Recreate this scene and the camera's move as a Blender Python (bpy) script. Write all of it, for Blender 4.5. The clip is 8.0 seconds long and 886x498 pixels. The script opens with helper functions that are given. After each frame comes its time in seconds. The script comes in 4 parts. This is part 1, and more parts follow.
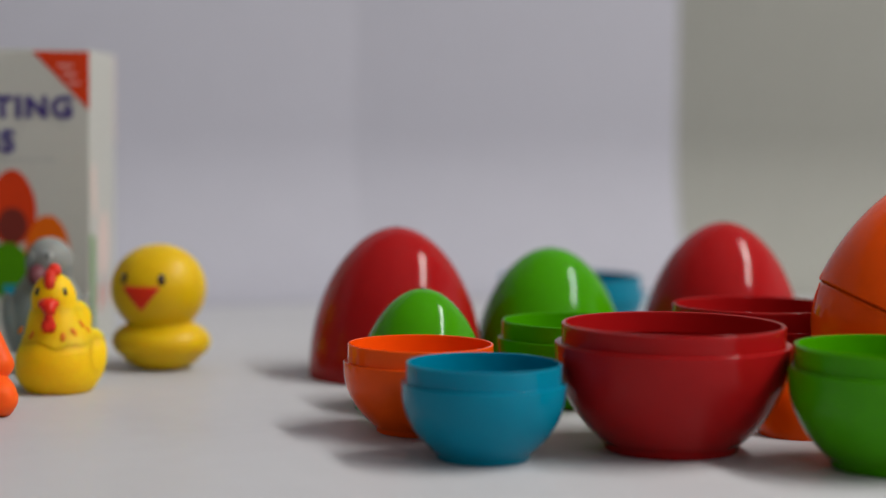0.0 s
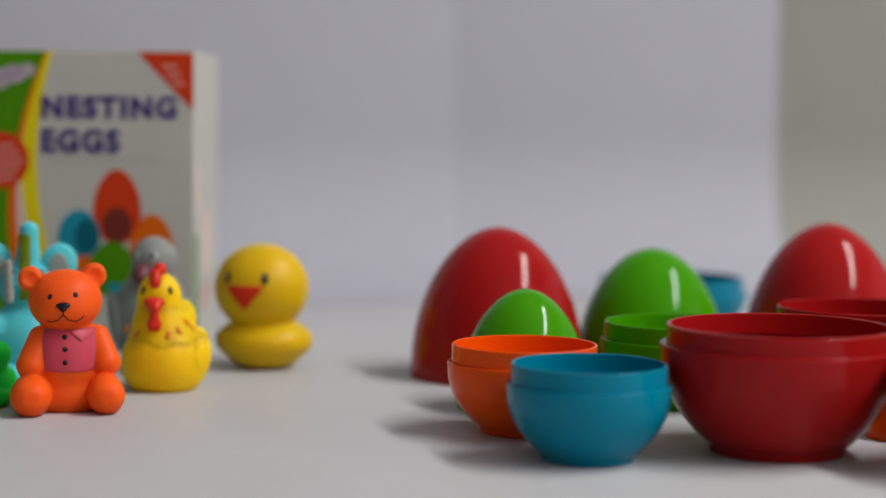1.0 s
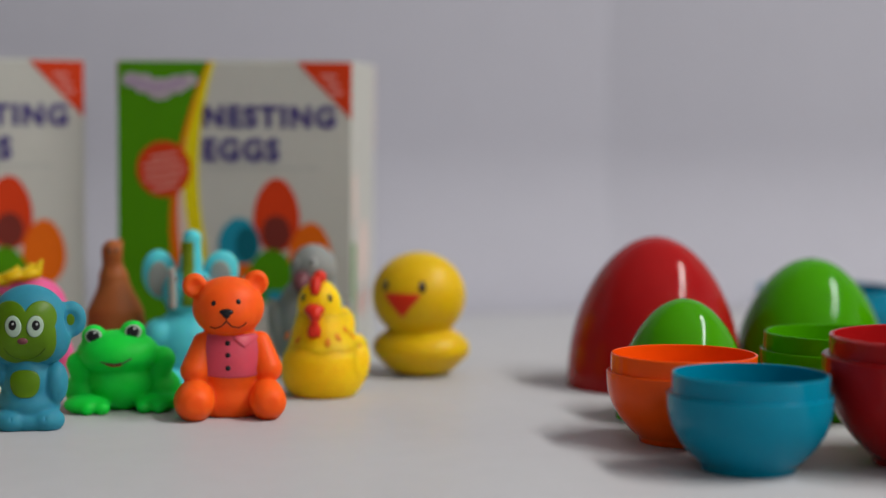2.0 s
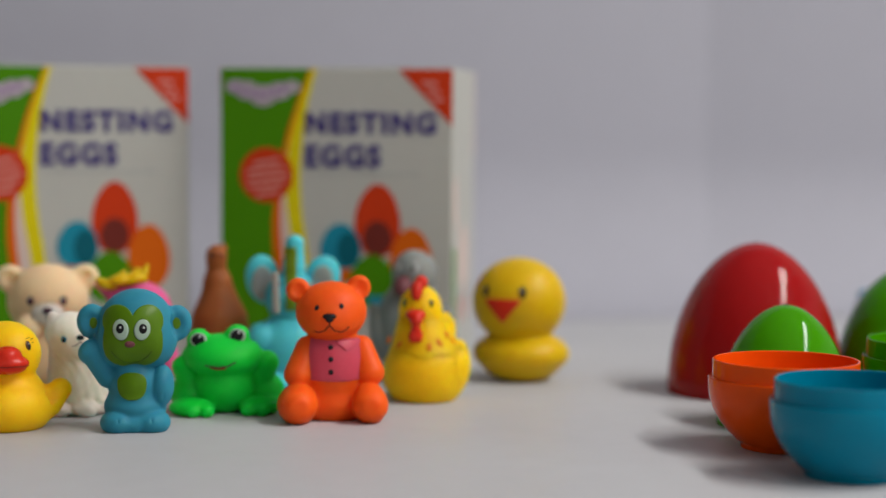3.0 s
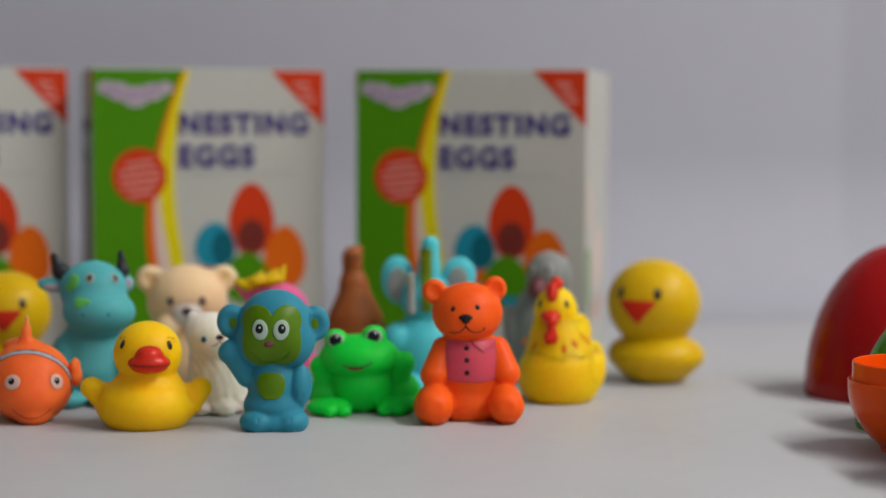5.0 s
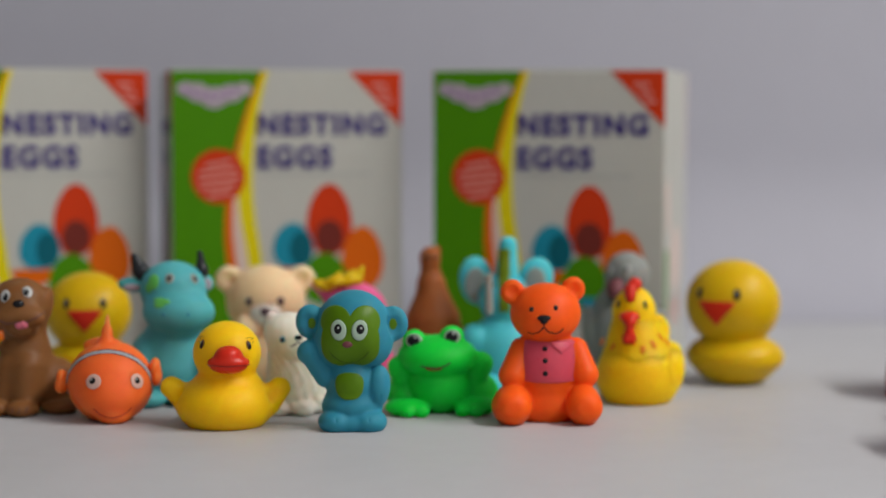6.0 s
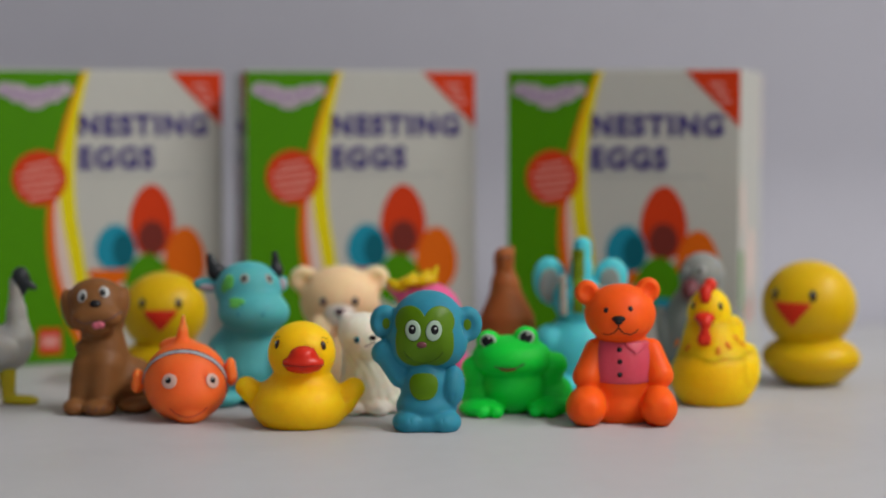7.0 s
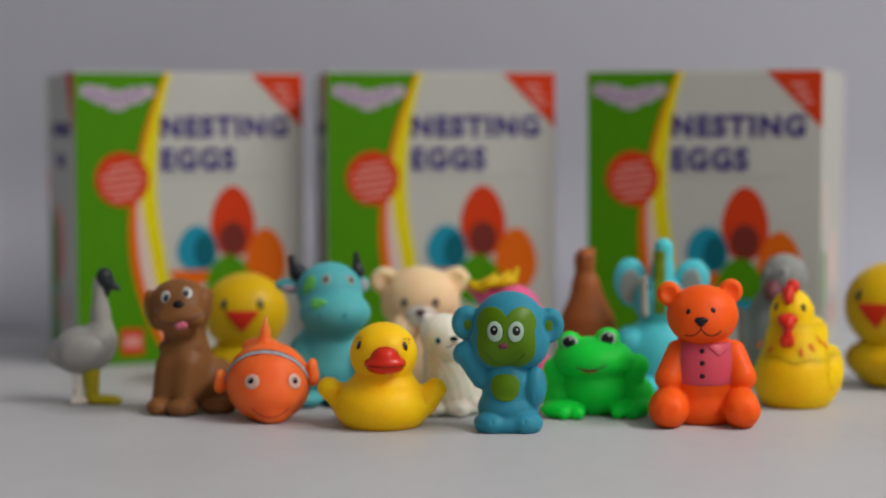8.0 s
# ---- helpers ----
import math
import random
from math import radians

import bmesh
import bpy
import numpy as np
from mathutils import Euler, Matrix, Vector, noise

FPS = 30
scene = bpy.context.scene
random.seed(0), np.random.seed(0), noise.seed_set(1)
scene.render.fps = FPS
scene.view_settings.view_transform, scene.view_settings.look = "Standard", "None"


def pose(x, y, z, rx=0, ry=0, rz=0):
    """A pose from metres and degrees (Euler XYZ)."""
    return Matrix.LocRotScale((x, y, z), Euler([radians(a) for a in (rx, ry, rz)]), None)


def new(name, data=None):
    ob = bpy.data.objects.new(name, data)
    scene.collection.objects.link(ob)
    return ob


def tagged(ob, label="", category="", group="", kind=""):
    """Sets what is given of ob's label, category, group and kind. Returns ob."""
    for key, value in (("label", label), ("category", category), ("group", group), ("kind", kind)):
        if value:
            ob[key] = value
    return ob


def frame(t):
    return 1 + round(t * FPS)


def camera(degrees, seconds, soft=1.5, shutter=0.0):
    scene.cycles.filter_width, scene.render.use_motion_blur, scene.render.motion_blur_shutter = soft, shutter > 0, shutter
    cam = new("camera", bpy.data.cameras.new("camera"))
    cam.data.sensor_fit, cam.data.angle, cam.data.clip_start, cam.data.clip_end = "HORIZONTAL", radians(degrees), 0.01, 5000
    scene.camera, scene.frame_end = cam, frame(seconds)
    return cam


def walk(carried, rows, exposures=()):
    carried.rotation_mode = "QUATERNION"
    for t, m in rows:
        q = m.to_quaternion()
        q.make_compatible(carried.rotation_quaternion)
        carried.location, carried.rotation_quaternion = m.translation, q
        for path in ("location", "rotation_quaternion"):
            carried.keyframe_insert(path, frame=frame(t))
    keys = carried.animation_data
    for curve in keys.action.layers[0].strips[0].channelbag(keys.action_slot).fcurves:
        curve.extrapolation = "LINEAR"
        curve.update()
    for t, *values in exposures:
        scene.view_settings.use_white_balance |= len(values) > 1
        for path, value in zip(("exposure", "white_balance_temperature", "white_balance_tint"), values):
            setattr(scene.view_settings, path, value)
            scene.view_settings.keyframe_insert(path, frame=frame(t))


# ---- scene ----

# the camera on its tripod head, panning from the bowls to the toys
cam = camera(26.0, 8.0, soft=1.5)
cam.data.dof.use_dof = True
cam.data.dof.focus_distance = 0.858
cam.data.dof.aperture_fstop = 3.7
walk(cam, [
    (0.0, pose(0.0261, 0.0065, 0.1451, 85.629, -0.615, -17.908)),
    (0.5, pose(0.0230, 0.0072, 0.1450, 85.630, -0.605, -16.665)),
    (1.0, pose(0.0199, 0.0075, 0.1450, 85.617, -0.599, -15.213)),
    (1.5, pose(0.0163, 0.0074, 0.1449, 85.690, -0.545, -12.803)),
    (2.0, pose(0.0126, 0.0057, 0.1451, 85.839, -0.512, -10.899)),
    (2.2, pose(0.0116, 0.0046, 0.1450, 85.910, -0.495, -10.375)),
    (3.3, pose(0.0069, -0.0002, 0.1450, 86.013, -0.437, -7.143)),
    (3.5, pose(0.0060, -0.0008, 0.1450, 86.015, -0.420, -6.536)),
    (4.0, pose(0.0050, -0.0015, 0.1450, 86.018, -0.395, -5.744)),
    (4.2, pose(0.0046, -0.0014, 0.1450, 86.025, -0.371, -5.602)),
    (5.3, pose(0.0024, -0.0006, 0.1450, 86.031, -0.192, -3.712)),
    (5.5, pose(0.0021, -0.0003, 0.1450, 86.030, -0.168, -3.270)),
    (6.0, pose(0.0013, -0.0004, 0.1450, 86.039, -0.105, -2.132)),
    (6.5, pose(0.0006, 0.0000, 0.1450, 86.041, -0.045, -1.076)),
    (7.0, pose(0.0000, 0.0000, 0.1450, 86.050, 0.000, 0.000)),
    (7.5, pose(-0.0021, 0.0001, 0.1450, 86.053, 0.075, 0.994)),
    (8.0, pose(-0.0040, -0.0002, 0.1450, 86.085, 0.139, 2.175)),
])

# ---- light: one long ceiling batten to the right, in a closed, unseen, mostly white room ----
world = bpy.data.worlds.new("world")
scene.world = world
world.use_nodes = True
world.node_tree.nodes["Background"].inputs[0].default_value = (0.75, 0.8, 1.0, 1)
world.node_tree.nodes["Background"].inputs[1].default_value = 0.3


def area_lamp(name, m, sx, sy, watts, colour):
    data = bpy.data.lights.new(name, "AREA")
    data.shape, data.size, data.size_y, data.energy, data.color = "RECTANGLE", sx, sy, watts, colour
    ob = new(name, data)
    ob.matrix_world = m
    return ob


LAMP_AT, LAMP_TURN = (1.36, 0.12, 1.62), 90
area_lamp("batten_light", pose(LAMP_AT[0] - 0.03, LAMP_AT[1], LAMP_AT[2] - 0.062, 0, 20, 0), 0.16, 1.70, 39.5, (1.0, 0.965, 0.935))
scene.view_settings.exposure = 0.0


# ---- materials ----
def material(name, colour, rough=0.5, var=0.06, scale=60.0, bump=0.0, bump_scale=400.0, sss=0.0, metal=0.0, coat=0.0, rough_var=0.08, spec=0.3):
    m = bpy.data.materials.new(name)
    m.use_nodes = True
    t = m.node_tree
    b = t.nodes["Principled BSDF"]
    coord = t.nodes.new("ShaderNodeTexCoord")
    n1 = t.nodes.new("ShaderNodeTexNoise")
    n1.inputs["Scale"].default_value, n1.inputs["Detail"].default_value = scale, 4
    n2 = t.nodes.new("ShaderNodeTexNoise")
    n2.inputs["Scale"].default_value, n2.inputs["Detail"].default_value = scale * 6.3, 3
    for n in (n1, n2):
        t.links.new(coord.outputs["Object"], n.inputs["Vector"])
    add = t.nodes.new("ShaderNodeMath")
    add.operation = "ADD"
    t.links.new(n1.outputs["Fac"], add.inputs[0])
    t.links.new(n2.outputs["Fac"], add.inputs[1])
    half = t.nodes.new("ShaderNodeMapRange")
    half.inputs["From Min"].default_value, half.inputs["From Max"].default_value = 0.6, 1.4
    half.inputs["To Min"].default_value, half.inputs["To Max"].default_value = 1 - var, 1 + var
    t.links.new(add.outputs[0], half.inputs["Value"])
    mul = t.nodes.new("ShaderNodeVectorMath")
    mul.operation = "SCALE"
    mul.inputs[0].default_value = colour
    t.links.new(half.outputs[0], mul.inputs["Scale"])
    t.links.new(mul.outputs[0], b.inputs["Base Color"])
    rr = t.nodes.new("ShaderNodeMapRange")
    rr.inputs["From Min"].default_value, rr.inputs["From Max"].default_value = 0.3, 0.7
    rr.inputs["To Min"].default_value, rr.inputs["To Max"].default_value = max(0.02, rough - rough_var), min(1, rough + rough_var)
    t.links.new(n1.outputs["Fac"], rr.inputs["Value"])
    t.links.new(rr.outputs[0], b.inputs["Roughness"])
    b.inputs["Metallic"].default_value = metal
    b.inputs["Coat Weight"].default_value = coat
    b.inputs["Specular IOR Level"].default_value = spec
    if sss:
        b.inputs["Subsurface Weight"].default_value = sss
        b.inputs["Subsurface Radius"].default_value = (1.0, 0.6, 0.35)
        b.inputs["Subsurface Scale"].default_value = 0.012
    if bump:
        n3 = t.nodes.new("ShaderNodeTexNoise")
        n3.inputs["Scale"].default_value, n3.inputs["Detail"].default_value = bump_scale, 3
        t.links.new(coord.outputs["Object"], n3.inputs["Vector"])
        bp = t.nodes.new("ShaderNodeBump")
        bp.inputs["Strength"].default_value, bp.inputs["Distance"].default_value = bump, 0.0004
        t.links.new(n3.outputs["Fac"], bp.inputs["Height"])
        t.links.new(bp.outputs[0], b.inputs["Normal"])
    return m


def vinyl(name, colour, rough=0.52, sss=0.6, glow=0.0):
    """Soft moulded vinyl; glow: how far light travels inside the pale hollow shells, in metres."""
    m = material(name, colour, rough, 0.06, 45, 0.12, 500, 1.0 if glow else sss, spec=0.2)
    if glow:
        b = m.node_tree.nodes["Principled BSDF"]
        b.inputs["Subsurface Radius"].default_value = (0.55, 0.8, 0.8)
        b.inputs["Subsurface Scale"].default_value = glow
    return m


def ink(name, colour, var=0.05, scale=30):
    return material(name, colour, 0.55, var, scale, spec=0.12)


def gloss(name, colour, rough=0.10):
    return material(name, colour, rough, 0.04, 25, 0.03, 60, 0.0, rough_var=0.025, spec=0.15)


M = {
    "table": material("white_laminate", (0.483, 0.489, 0.505), 0.5, 0.03, 9, 0.06, 300),
    "board": material("white_board", (0.405, 0.408, 0.462), 0.75, 0.02, 5, 0.05, 200),
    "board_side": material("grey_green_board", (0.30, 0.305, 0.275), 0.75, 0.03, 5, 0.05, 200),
    # kept very pale so the unseen room returns more fill
    "plaster": material("room_plaster", (0.82, 0.82, 0.83), 0.85, 0.04, 3, 0.1, 90),
    # darker copy of the plaster, only to throw back less fill light
    "low_bounce_plaster": material("low_bounce_grey", (0.36, 0.36, 0.37), 0.85, 0.05, 3, 0.1, 90),
    "floor": material("floor_boards", (0.36, 0.31, 0.25), 0.5, 0.15, 4),
    "metal": material("painted_metal", (0.7, 0.7, 0.7), 0.35, 0.03, 20, metal=0.2),
    "red_plastic": gloss("red_plastic", (0.33, 0.007, 0.008)),
    "green_plastic": gloss("green_plastic", (0.05, 0.28, 0.0005)),
    "blue_plastic": gloss("blue_plastic", (0.0, 0.20, 0.315)),
    "orange_plastic": gloss("orange_plastic", (0.84, 0.085, 0.003)),
    "yellow": vinyl("yellow_vinyl", (1.0, 0.535, 0.003), glow=0.016),
    "lemon": vinyl("lemon_vinyl", (0.68, 0.44, 0.004), 0.36),
    "hen_yellow": vinyl("hen_yellow_vinyl", (1.0, 0.565, 0.003), glow=0.016),
    "orange": vinyl("orange_vinyl", (0.88, 0.105, 0.006)),
    "fish_orange": vinyl("fish_orange_vinyl", (1.0, 0.16, 0.028), glow=0.016),
    "brown": vinyl("brown_vinyl", (0.21, 0.088, 0.026)),
    "rust": vinyl("rust_vinyl", (0.32, 0.10, 0.025)),
    "teal": vinyl("teal_vinyl", (0.085, 0.41, 0.44)),
    "sky": vinyl("sky_vinyl", (0.08, 0.54, 0.62)),
    "blue": vinyl("blue_vinyl", (0.028, 0.235, 0.335)),
    "cream": vinyl("cream_vinyl", (0.84, 0.61, 0.36), glow=0.015),
    "white": vinyl("white_vinyl", (0.78, 0.74, 0.62), glow=0.02),
    "goose": vinyl("goose_grey_vinyl", (0.31, 0.31, 0.29)),
    "frog": vinyl("frog_green_vinyl", (0.004, 0.60, 0.045), glow=0.015),
    "lime": vinyl("olive_green_paint", (0.085, 0.185, 0.002), 0.38, 0),
    "olive": vinyl("olive_paint", (0.17, 0.25, 0.01)),
    "spot": vinyl("light_green_paint", (0.13, 0.55, 0.10)),
    "pink": vinyl("pink_vinyl", (0.72, 0.12, 0.30)),
    "shirt": vinyl("rose_paint", (0.62, 0.07, 0.11), 0.35),
    "grey": vinyl("grey_vinyl", (0.25, 0.27, 0.26)),
    "beak": vinyl("red_paint", (0.62, 0.028, 0.012), 0.3),
    "orange_spot": vinyl("orange_paint", (0.92, 0.19, 0.004)),
    "black": vinyl("black_paint", (0.012, 0.012, 0.014), 0.25, 0),
    "dark_red": vinyl("dark_red_paint", (0.33, 0.012, 0.006), 0.35),
    "dark": vinyl("dark_plum_paint", (0.07, 0.03, 0.045), 0.35, 0),
    "eye_white": vinyl("eye_white_paint", (0.50, 0.52, 0.51), 0.3, 0),
    "ochre": vinyl("ochre_vinyl", (0.36, 0.31, 0.01)),
    "slate": vinyl("slate_black_vinyl", (0.022, 0.026, 0.03), 0.3, 0),
    "plum": vinyl("plum_paint", (0.16, 0.05, 0.06), 0.3, 0),
    "iris": vinyl("brown_iris_paint", (0.10, 0.03, 0.006), 0.25, 0),
    "ash": vinyl("ash_grey_paint", (0.34, 0.38, 0.33), 0.3, 0),
    "tongue": vinyl("tongue_pink_paint", (0.72, 0.18, 0.25), 0.35, 0),
    "mint_white": vinyl("mint_white_paint", (0.36, 0.48, 0.38), 0.3, 0),
    "rose_white": vinyl("rose_white_paint", (0.62, 0.40, 0.34), 0.35, 0),
    "moss": vinyl("dark_moss_paint", (0.06, 0.13, 0.002)),
    "print_purple": ink("purple_print", (0.32, 0.20, 0.40)),
    "silver": vinyl("silver_grey_paint", (0.36, 0.40, 0.44), 0.35, 0),
    "card": material("white_card", (0.475, 0.48, 0.442), 0.5, 0.03, 30, spec=0.15),
    "print_green": ink("green_print", (0.062, 0.235, 0.0005)),
    "print_yellow": ink("yellow_print", (0.70, 0.60, 0.005)),
    "print_orange": ink("orange_print", (0.66, 0.12, 0.003)),
    "print_pale": ink("pale_pink_print", (0.66, 0.52, 0.47)),
    "print_red": ink("red_print", (0.56, 0.04, 0.006)),
    "print_rose": ink("rose_print", (0.66, 0.28, 0.25)),
    "print_navy": ink("navy_print", (0.055, 0.04, 0.18)),
    "print_lilac": ink("lilac_print", (0.42, 0.36, 0.41), 0.2, 160),
    "print_teal": ink("teal_print", (0.012, 0.25, 0.36)),
    "print_navy_teal": ink("deep_teal_print", (0.003, 0.11, 0.15)),
    "print_dark": ink("dark_red_print", (0.16, 0.025, 0.018)),
    "print_grey": ink("grey_print", (0.42, 0.43, 0.41)),
}


# ---- mesh helpers ----
def link_mesh(name, verts, faces, mat, parent=None, label="", smooth=True):
    me = bpy.data.meshes.new(name)
    me.from_pydata(verts, [], faces)
    me.materials.append(mat)
    if smooth:
        me.polygons.foreach_set("use_smooth", [True] * len(me.polygons))
    me.update()
    if smooth:
        me.set_sharp_from_angle(angle=radians(38))
    ob = new(name, me)
    ob.parent = parent
    if label:
        tagged(ob, label)
    return ob


def part(name, bm, mat, parent, label="", smooth=False):
    me = bpy.data.meshes.new(name)
    bm.to_mesh(me)
    bm.free()
    me.materials.append(mat)
    if smooth:
        me.polygons.foreach_set("use_smooth", [True] * len(me.polygons))
    ob = new(name, me)
    ob.parent = parent
    if label:
        tagged(ob, label)
    return ob


def box_bm(x0, x1, y0, y1, z0, z1, bevel=0.0):
    bm = bmesh.new()
    bmesh.ops.create_cube(bm, size=1, matrix=Matrix.Translation(((x0 + x1) / 2, (y0 + y1) / 2, (z0 + z1) / 2)) @ Matrix.Diagonal((x1 - x0, y1 - y0, z1 - z0, 1)))
    if bevel:
        bmesh.ops.bevel(bm, geom=bm.edges[:], offset=bevel, segments=2, affect="EDGES", profile=0.5)
    return bm


def root(name, m, label, category, group=""):
    ob = new(name)
    ob.empty_display_size = 0.01
    ob.matrix_world = m
    return tagged(ob, label, category, group)


def lathe(name, profile, mat, parent, seg=72, label=""):
    """A closed or open profile of (r, z) turned round the z axis."""
    verts, faces, rings = [], [], []
    for r, z in profile:
        if r < 1e-6:
            rings.append([len(verts)])
            verts.append((0, 0, z))
        else:
            rings.append(list(range(len(verts), len(verts) + seg)))
            verts += [(r * math.cos(2 * math.pi * k / seg), r * math.sin(2 * math.pi * k / seg), z) for k in range(seg)]
    for a, b in zip(rings, rings[1:]):
        for k in range(seg):
            l = (k + 1) % seg
            if len(a) == 1:
                faces.append((a[0], b[l], b[k]))
            elif len(b) == 1:
                faces.append((a[k], a[l], b[0]))
            else:
                faces.append((a[k], a[l], b[l], b[k]))
    return link_mesh(name, verts, faces, mat, parent, label)


# ---- soft forms: distance functions, blended and meshed ----
class Form:
    """A blend of soft solids, in toy units; x right, y away, z up."""

    def __init__(self, blend=10):
        self.items, self.blend = [], blend

    def e(self, x, y, z, rx, ry, rz, turn=0, k=None):
        self.items.append(("e", (x, y, z), (rx, ry, rz), radians(turn), k))
        return self

    def k(self, a, b, ra, rb, k=None):
        self.items.append(("k", a, b, (ra, rb), k))
        return self

    def cut(self, x, y, z, rx, ry, rz, k=3):
        """A hollow pressed into what stands so far."""
        self.items.append(("c", (x, y, z), (rx, ry, rz), 0.0, k))
        return self

    def __call__(self, x, y, z):
        d = None
        for it in self.items:
            if it[0] in "ec":
                (cx, cy, cz), (rx, ry, rz), a = it[1], it[2], it[3]
                px, py, pz = x - cx, y - cy, z - cz
                if a:
                    px, pz = px * math.cos(a) + pz * math.sin(a), -px * math.sin(a) + pz * math.cos(a)
                k0 = np.sqrt((px / rx) ** 2 + (py / ry) ** 2 + (pz / rz) ** 2)
                k1 = np.sqrt((px / rx ** 2) ** 2 + (py / ry ** 2) ** 2 + (pz / rz ** 2) ** 2) + 1e-9
                v = k0 * (k0 - 1) / k1
            else:
                a, b, (ra, rb) = np.array(it[1], float), np.array(it[2], float), it[3]
                ab = b - a
                h = np.clip(((x - a[0]) * ab[0] + (y - a[1]) * ab[1] + (z - a[2]) * ab[2]) / ab.dot(ab), 0, 1)
                v = np.sqrt((x - a[0] - h * ab[0]) ** 2 + (y - a[1] - h * ab[1]) ** 2 + (z - a[2] - h * ab[2]) ** 2) - (ra + (rb - ra) * h)
            if d is None:
                d = v
            elif it[0] == "c":
                h = np.maximum(it[4] - np.abs(d + v), 0) / it[4]
                d = np.maximum(d, -v) + h * h * it[4] * 0.25
            else:
                s = it[4] or self.blend
                h = np.maximum(s - np.abs(d - v), 0) / s
                d = np.minimum(d, v) - h * h * s * 0.25
        return d

    def bounds(self):
        lo, hi = np.full(3, 1e9), np.full(3, -1e9)
        for it in self.items:
            if it[0] == "c":
                continue
            if it[0] == "e":
                r = np.array(it[2]) if not it[3] else np.array([max(it[2][0], it[2][2]), it[2][1], max(it[2][0], it[2][2])])
                lo, hi = np.minimum(lo, np.array(it[1]) - r), np.maximum(hi, np.array(it[1]) + r)
            else:
                r = max(it[3])
                for q in (it[1], it[2]):
                    lo, hi = np.minimum(lo, np.array(q) - r), np.maximum(hi, np.array(q) + r)
        return lo, hi


def surface(fn, lo, hi, step, relax=2):
    """Surface nets of the zero set of fn on a grid."""
    lo, hi = np.array(lo, float) - 2 * step, np.array(hi, float) + 2 * step
    n = np.ceil((hi - lo) / step).astype(int) + 1
    ax = [lo[i] + step * np.arange(n[i]) for i in range(3)]
    g = np.meshgrid(*ax, indexing="ij")
    d = fn(*g)
    ins = d < 0
    acc, cnt = np.zeros((n[0] - 1, n[1] - 1, n[2] - 1, 3)), np.zeros((n[0] - 1, n[1] - 1, n[2] - 1))
    corners = [(i, j, k) for i in (0, 1) for j in (0, 1) for k in (0, 1)]

    def at(a, c):
        return a[c[0]:n[0] - 1 + c[0], c[1]:n[1] - 1 + c[1], c[2]:n[2] - 1 + c[2]]

    for c in corners:
        for axis in range(3):
            if c[axis]:
                continue
            c2 = tuple(1 if q == axis else c[q] for q in range(3))
            da, db = at(d, c), at(d, c2)
            m = (da < 0) != (db < 0)
            tt = np.where(m, da / np.where(m, da - db, 1), 0)
            for q in range(3):
                acc[..., q] += np.where(m, c[q] + (tt if q == axis else 0), 0)
            cnt += m
    used = cnt > 0
    idx = np.full(used.shape, -1)
    idx[used] = np.arange(used.sum())
    cell = np.argwhere(used)
    verts = lo + step * (cell + acc[used] / cnt[used][:, None])
    for _ in range(relax):
        e = step * 0.05
        x, y, z = verts.T
        v = fn(x, y, z)
        gr = np.stack([fn(x + e, y, z) - v, fn(x, y + e, z) - v, fn(x, y, z + e) - v], 1) / e
        verts = verts - np.clip(v / np.maximum((gr ** 2).sum(1), 0.2), -step, step)[:, None] * gr
    faces = []
    for axis in range(3):
        u, w = (axis + 1) % 3, (axis + 2) % 3
        sl_a, sl_b = [slice(None)] * 3, [slice(None)] * 3
        sl_a[axis], sl_b[axis] = slice(0, -1), slice(1, None)
        ch = ins[tuple(sl_a)] != ins[tuple(sl_b)]
        for p in np.argwhere(ch):
            if min(p[u], p[w]) < 1 or p[u] >= n[u] - 1 or p[w] >= n[w] - 1:
                continue
            quad = []
            for du, dw in ((-1, -1), (0, -1), (0, 0), (-1, 0)):
                q = p.copy()
                q[u] += du
                q[w] += dw
                quad.append(int(idx[tuple(q)]))
            if not ins[tuple(p)]:
                quad.reverse()
            faces.append(quad)
    return verts, faces


